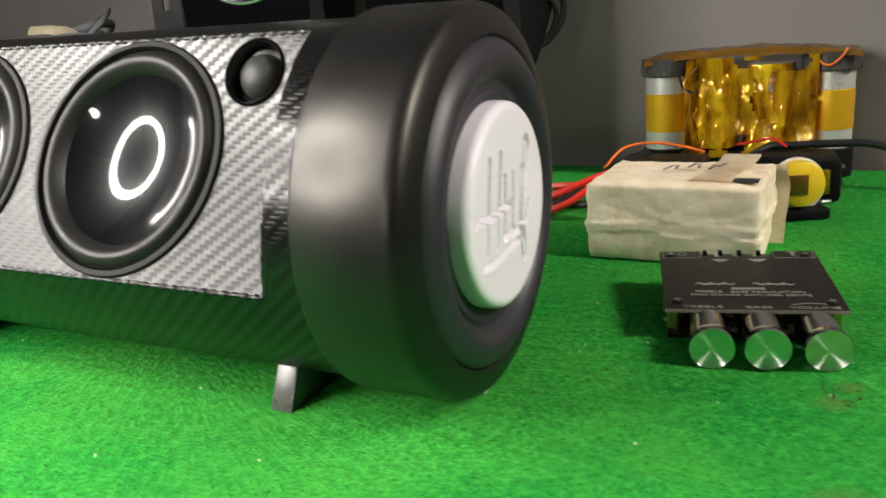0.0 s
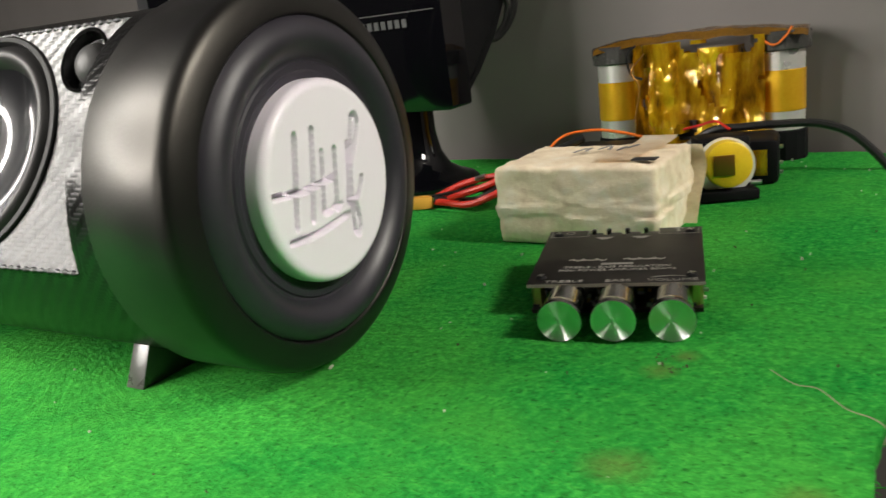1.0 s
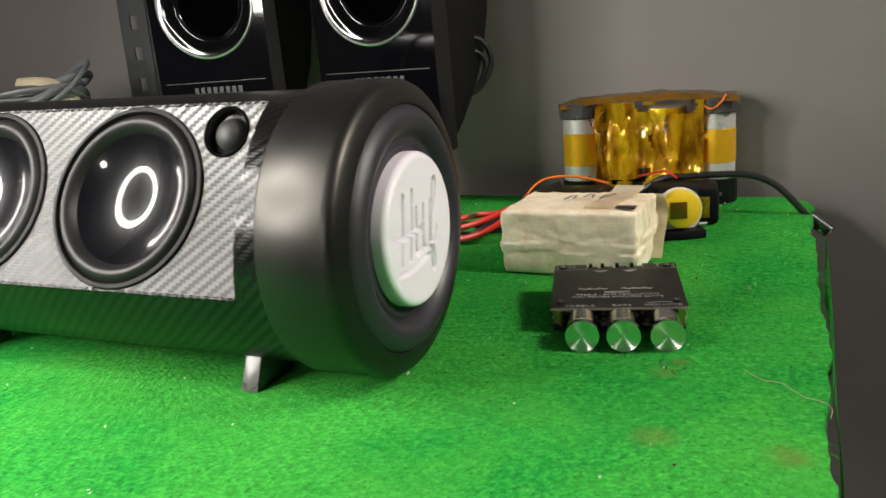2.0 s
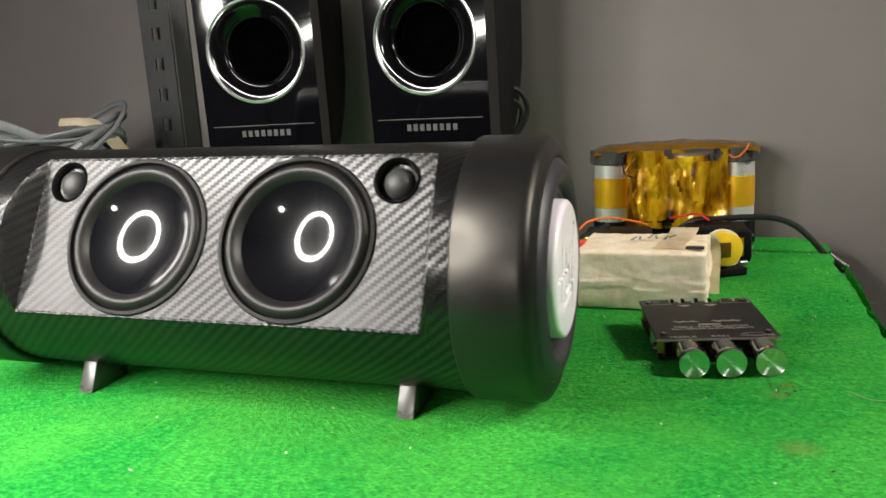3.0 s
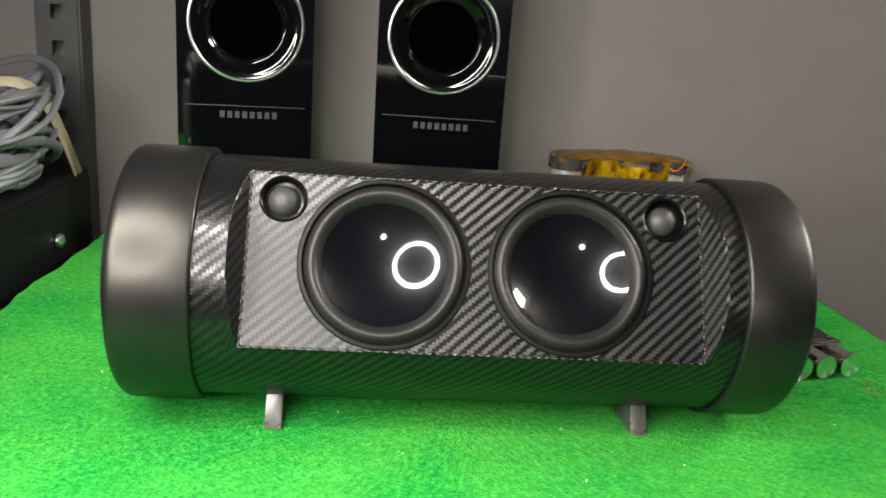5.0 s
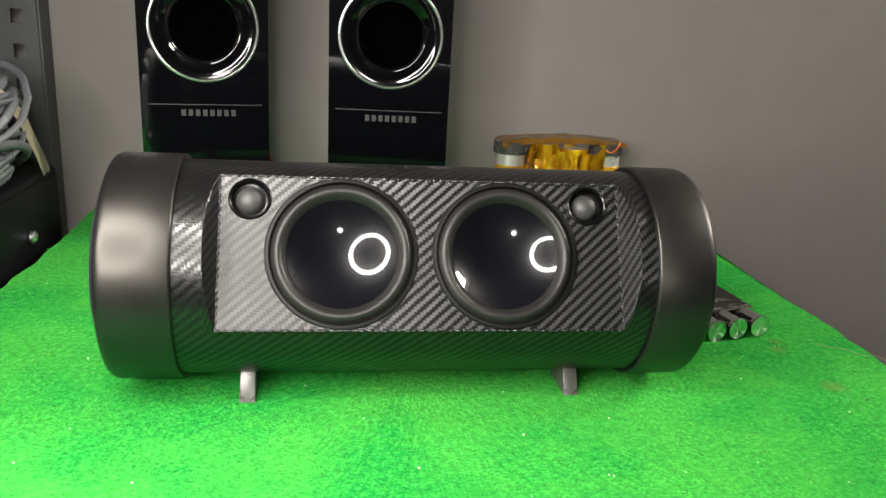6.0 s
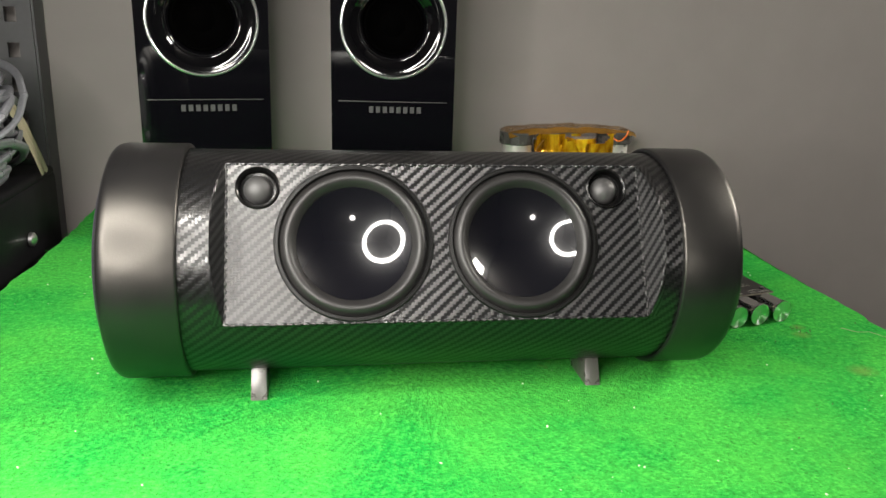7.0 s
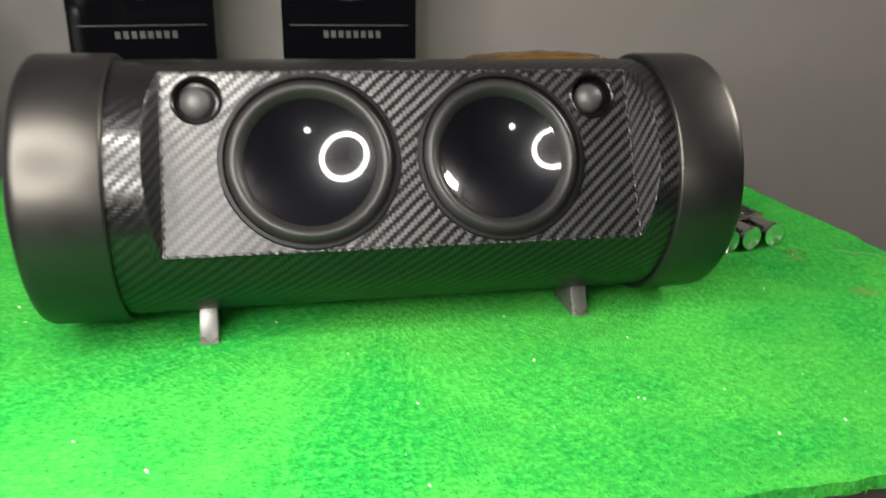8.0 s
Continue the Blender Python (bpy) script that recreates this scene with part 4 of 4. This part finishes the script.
def build_inductor():
    t = thing("inductor", "yellow taped ferrite inductor on a black base", "inductor", (0.2448, 0.266, 0.0004), (0, 0, 26))
    part("base", box(0.034, 0.022, 0.006, 0.001, at=(0, 0.002, 0.003)), MATTBLACK, t, "black base")
    part("core", box(0.030, 0.020, 0.030, 0.002, at=(0, 0.012, 0.021)), MATTBLACK, t, "black ferrite core")
    part("bobbin", lathe([(0.004, 0.0), (0.004, 0.0134), (-0.002, 0.0138), (-0.006, 0.0134), (-0.0066, 0.0124), (-0.0066, 0.0)], 40, "Y", at=(0, -0.002, 0.0215)), YELLOW, t, "yellow tape winding")
    part("flange", lathe([(0.006, 0.0), (0.006, 0.0170), (0.0035, 0.0172), (0.0035, 0.0)], 40, "Y", at=(0, -0.003, 0.0190)), CLEAR, t, "white plastic flange")
    part("window", box(0.012, 0.0012, 0.012, 0.0003, at=(-0.003, -0.0090, 0.0215)), COPPER, t, "brown opening in the tape")
    part("pin", lathe([(0.0, 0.0016), (0.006, 0.0014), (0.006, 0.0)], 12, "X", at=(0.013, -0.004, 0.009)), SOLDER, t, "tinned pin")
    return t


build_inductor()


def build_driver_module():
    t = thing("circuit_module", "black taped circuit module with amber tape", "electronics", (0.240, 0.322, 0.0004), (0, 0, 8))
    part("case", box(0.052, 0.044, 0.028, 0.004, at=(0, 0, 0.014)), MATTBLACK, t)
    part("amber_patch", box(0.014, 0.020, 0.020, 0.002, at=(0.014, -0.012, 0.014)), KAPTON, t, "amber tape patch")
    for z in (0.006, 0.012, 0.022):
        part("contact", box(0.003, 0.003, 0.002, 0.0004, at=(0.0265, -0.012, z)), SOLDER, t)
    return t


build_driver_module()
t2 = thing("cell_holder", "black plastic holder with amber tape behind the battery pack", "electronics", (0.162, 0.285, 0.0004), (0, 0, 4))
part("case", box(0.055, 0.05, 0.030, 0.003, at=(0, 0, 0.015)), MATTBLACK, t2)
part("amber_patch", box(0.030, 0.018, 0.006, 0.002, at=(-0.012, -0.020, 0.028)), KAPTON, t2, "amber tape patch")


# ---- wires ----
w = thing("wire_loom", "red and black silicone wires with a yellow connector, looped on felt", "wires")
part("red_wire", sweep([(0.062, 0.236, 0.004), (0.075, 0.226, 0.006), (0.095, 0.222, 0.006), (0.113, 0.226, 0.012), (0.126, 0.238, 0.020), (0.138, 0.254, 0.026), (0.150, 0.264, 0.026)], 0.0023), RED, w, "red wire")
part("red_wire", sweep([(0.062, 0.238, 0.007), (0.078, 0.246, 0.014), (0.098, 0.250, 0.018), (0.118, 0.246, 0.020), (0.132, 0.240, 0.020), (0.146, 0.236, 0.016)], 0.0023), RED, w, "red wire")
part("red_wire", sweep([(0.066, 0.240, 0.004), (0.084, 0.234, 0.010), (0.104, 0.236, 0.016), (0.124, 0.246, 0.024), (0.138, 0.258, 0.028), (0.150, 0.268, 0.030)], 0.0024), RED, w, "red wire")
part("black_wire", sweep([(0.060, 0.240, 0.005), (0.074, 0.252, 0.007), (0.094, 0.242, 0.012), (0.112, 0.234, 0.010), (0.132, 0.232, 0.012), (0.150, 0.226, 0.012)], 0.0026), BLACKWIRE, w, "black wire")
part("black_wire", sweep([(0.062, 0.234, 0.006), (0.082, 0.240, 0.004), (0.100, 0.230, 0.008), (0.118, 0.242, 0.018), (0.136, 0.258, 0.030), (0.156, 0.272, 0.038)], 0.0026), BLACKWIRE, w, "black wire")
part("thin_lead", sweep([(0.020, 0.222, 0.003), (0.045, 0.232, 0.006), (0.075, 0.238, 0.010), (0.10, 0.244, 0.012)], 0.0012, 6), BLACKWIRE, w, "thin black lead")
part("connector", box(0.014, 0.009, 0.008, 0.001), CONNECTOR, w, "yellow power connector", pose(0.054, 0.2315, 0.0046, 0, 0, 25))
part("tinned_end", sweep([(0.090, 0.243, 0.018), (0.097, 0.244, 0.020)], 0.0016, 6), SOLDER, w, "bare tinned wire end")
o = thing("orange_wires", "thin orange and yellow wires over the electronics", "wires")
part("orange_wire", sweep([(0.126, 0.270, 0.026), (0.135, 0.288, 0.037), (0.152, 0.300, 0.039), (0.170, 0.305, 0.036), (0.184, 0.312, 0.031)], 0.0010, 6), ORANGE, o, "orange wire")
part("red_wire", sweep([(0.200, 0.348, 0.030), (0.212, 0.343, 0.033), (0.224, 0.338, 0.036), (0.234, 0.334, 0.031)], 0.0009, 6), RED, o, "red wire")
pc = thing("power_cable", "black power cable with a round plug, hanging over the felt edge", "cable")
part("cord", sweep([(0.205, 0.336, 0.020), (0.222, 0.338, 0.0300), (0.240, 0.340, 0.0312), (0.262, 0.344, 0.0318), (0.285, 0.347, 0.0310), (0.303, 0.349, 0.0245), (0.316, 0.350, 0.0130), (0.327, 0.350, 0.0005), (0.333, 0.350, -0.0050)], 0.0027), BLACKWIRE, pc)
part("plug", sweep([(0.330, 0.350, -0.0024), (0.337, 0.350, -0.0080), (0.3445, 0.350, -0.0135)], 0.0054, 14, None, 3), BLACKWIRE, pc, "round black plug")
part("plug_tip", sweep([(0.3440, 0.350, -0.0131), (0.3456, 0.350, -0.0144)], 0.0014, 14, None, 0), SOLDER, pc, "metal plug tip")


# ---- slotted steel post, black crate and cable bundle at the side ----
def build_post():
    p = thing("rack_post", "grey slotted steel angle post of the rack", "shelf post", (-0.347, 0.403, -0.85))
    bm = bmesh.new()
    H, wd = 2.2, 0.040
    zs, z = [0.0], 0.0
    ys = [0.0, 0.014, 0.025, wd]
    pitch, slot = 0.034, 0.014
    while z + pitch <= H:
        zs += [z + pitch - slot, z + pitch]
        z += pitch
    grid = [[bm.verts.new((-y, 0, zz)) for y in ys] for zz in zs]
    for k in range(len(zs) - 1):
        for i in range(3):
            if i == 1 and k % 2 == 1:
                continue
            bm.faces.new((grid[k][i], grid[k][i + 1], grid[k + 1][i + 1], grid[k + 1][i]))
    bmesh.ops.recalc_face_normals(bm, faces=bm.faces)
    bmesh.ops.solidify(bm, geom=list(bm.faces), thickness=0.002)
    part("slotted_leg", bm, STEEL, p, smooth=0)
    part("flat_leg", box(0.002, 0.028, H, at=(0.001, 0.0145, H / 2)), STEEL, p, smooth=0)
    return p


build_post()


def build_crate():
    c = thing("storage_box", "black plastic storage box beside the felt", "box", (-0.424, 0.18, -0.030))
    part("body", box(0.205, 0.33, 0.085, 0.006, at=(0, 0, 0.0425), seg=3), MATTBLACK, c)
    part("lid", box(0.203, 0.328, 0.010, 0.0045, at=(0, 0, 0.0845), seg=3), MATTBLACK, c)
    part("catch", lathe([(0.0, 0.0), (0.0, 0.006), (0.003, 0.006), (0.005, 0.003), (0.005, 0.0)], 20, "X", at=(0.1035, 0.075, 0.040)), CHROME, c, "small bright metal catch")
    return c


build_crate()


def build_bundle():
    b = thing("cable_bundle", "coiled grey cable bundle tied with a beige paper strip", "cable", (-0.381, 0.225, 0.0575))
    rng = random.Random(9)
    for k in range(34):
        rx, ry = 0.052 + rng.uniform(-0.014, 0.016), 0.085 + rng.uniform(-0.02, 0.02)
        cz, tilt, sw = 0.012 + 0.062 * rng.random(), rng.uniform(-14, 14), rng.uniform(-16, 16)
        m = pose(rng.uniform(-0.008, 0.008), rng.uniform(-0.01, 0.01), cz, tilt, rng.uniform(-12, 12), sw)
        pts = [m @ Vector((rx * math.cos(a), ry * math.sin(a), 0.010 * math.sin(2 * a + k))) for a in [2 * math.pi * i / 14 for i in range(15)]]
        pts = [Vector((p.x, p.y, max(0.006, p.z))) for p in pts]
        part("coil_turn", sweep(pts, rng.uniform(0.0028, 0.0050), 10, None, 7, rng.uniform(0.55, 1.0)), GREYCABLE, b)
    for dy, r in ((0.0, 0.0052), (0.010, 0.0040)):
        bm = sweep([(0.022, 0.006 + dy, 0.086), (0.044, 0.016 + dy, 0.084), (0.057, 0.030 + dy, 0.066), (0.061, 0.055 + dy, 0.032), (0.064, 0.070 + dy, 0.004)], r, 6, None, 6, 0.25)
        part("paper_tie", bm, PAPER, b, "twisted beige paper tie")
    return b


build_bundle()


# ---- the lamps ----
def glow(name, color, power):
    m = bpy.data.materials.new(name)
    m.use_nodes = True
    m.node_tree.nodes.clear()
    e = node(m, "ShaderNodeEmission", Color=(*color, 1), Strength=power)
    out = m.node_tree.nodes.new("ShaderNodeOutputMaterial")
    link(m, e.outputs[0], out.inputs[0])
    return m


def build_ring_lamp():
    lamp = thing("ring_lamp", "white ring lamp on a thin black stand, switched on", "lamp", RING_AT)
    lamp.matrix_basis = look(RING_AT, (0.02, -0.10, -0.01))
    r, w2 = RING_R, 0.030
    part("diffuser", lathe([(-0.010, r - w2 * 0.5), (-0.014, r - w2 * 0.3), (-0.016, r), (-0.014, r + w2 * 0.3), (-0.010, r + w2 * 0.5)], 96, "Z"), glow("ring_glow", (1.0, 0.955, 0.885), RING_POWER), lamp, "glowing white diffuser")
    part("housing", lathe([(-0.009, r + w2 * 0.55), (0.008, r + w2 * 0.5), (0.010, r), (0.008, r - w2 * 0.5), (-0.009, r - w2 * 0.55), (-0.009, r + w2 * 0.55)], 96, "Z"), MATTBLACK, lamp, "black housing")
    inv = lamp.matrix_basis.inverted()
    low = lamp.matrix_basis @ Vector((0, -r - w2 * 0.5, 0.004))
    part("pole", lathe([(-0.85, 0.0), (-0.85, 0.009), (low.z, 0.006), (low.z, 0.0)], 16, "Z"), MATTBLACK, lamp, "thin black pole", inv @ Matrix.Translation((low.x, low.y, 0)))
    for a in (80, 200, 320):
        d = Vector((math.cos(radians(a)), math.sin(radians(a)), 0))
        part("tripod_leg", sweep([(0, 0, -0.55), 0.12 * d + Vector((0, 0, -0.70)), 0.24 * d + Vector((0, 0, -0.845))], 0.007, 8, None, 2), MATTBLACK, lamp, "", inv @ Matrix.Translation((low.x, low.y, 0)))
    return lamp


build_ring_lamp()
bulb = thing("bulb_lamp", "small white bulb lamp", "lamp", BULB_AT)
part("bulb", lathe([(-0.053, 0.0)] + [(-0.053 * math.cos(math.pi * i / 14), 0.053 * math.sin(math.pi * i / 14)) for i in range(1, 14)] + [(0.053, 0.0)], 24, "Z"), glow("bulb_glow", (1.0, 0.95, 0.88), BULB_POWER), bulb)
part("socket", lathe([(0.045, 0.0), (0.045, 0.016), (0.08, 0.016), (0.08, 0.0)], 20, "Z"), MATTBLACK, bulb)
part("flex", sweep([(0, 0, 0.08), (0, 0, 0.6), (0, 0, 1.501)], 0.003, 6), BLACKWIRE, bulb)
wl = thing("wall_lamp", "flat white panel lamp on the side wall, switched on", "lamp", (1.895, 0.06, 1.25))
part("panel", box(0.004, 0.36, 0.46, at=(-0.03, 0, 0)), glow("panel_glow", (1.0, 0.94, 0.84), PANEL_POWER), wl, "glowing panel", smooth=0)
part("frame", box(0.03, 0.40, 0.50, 0.004, at=(-0.012, 0, 0)), CLEAR, wl)
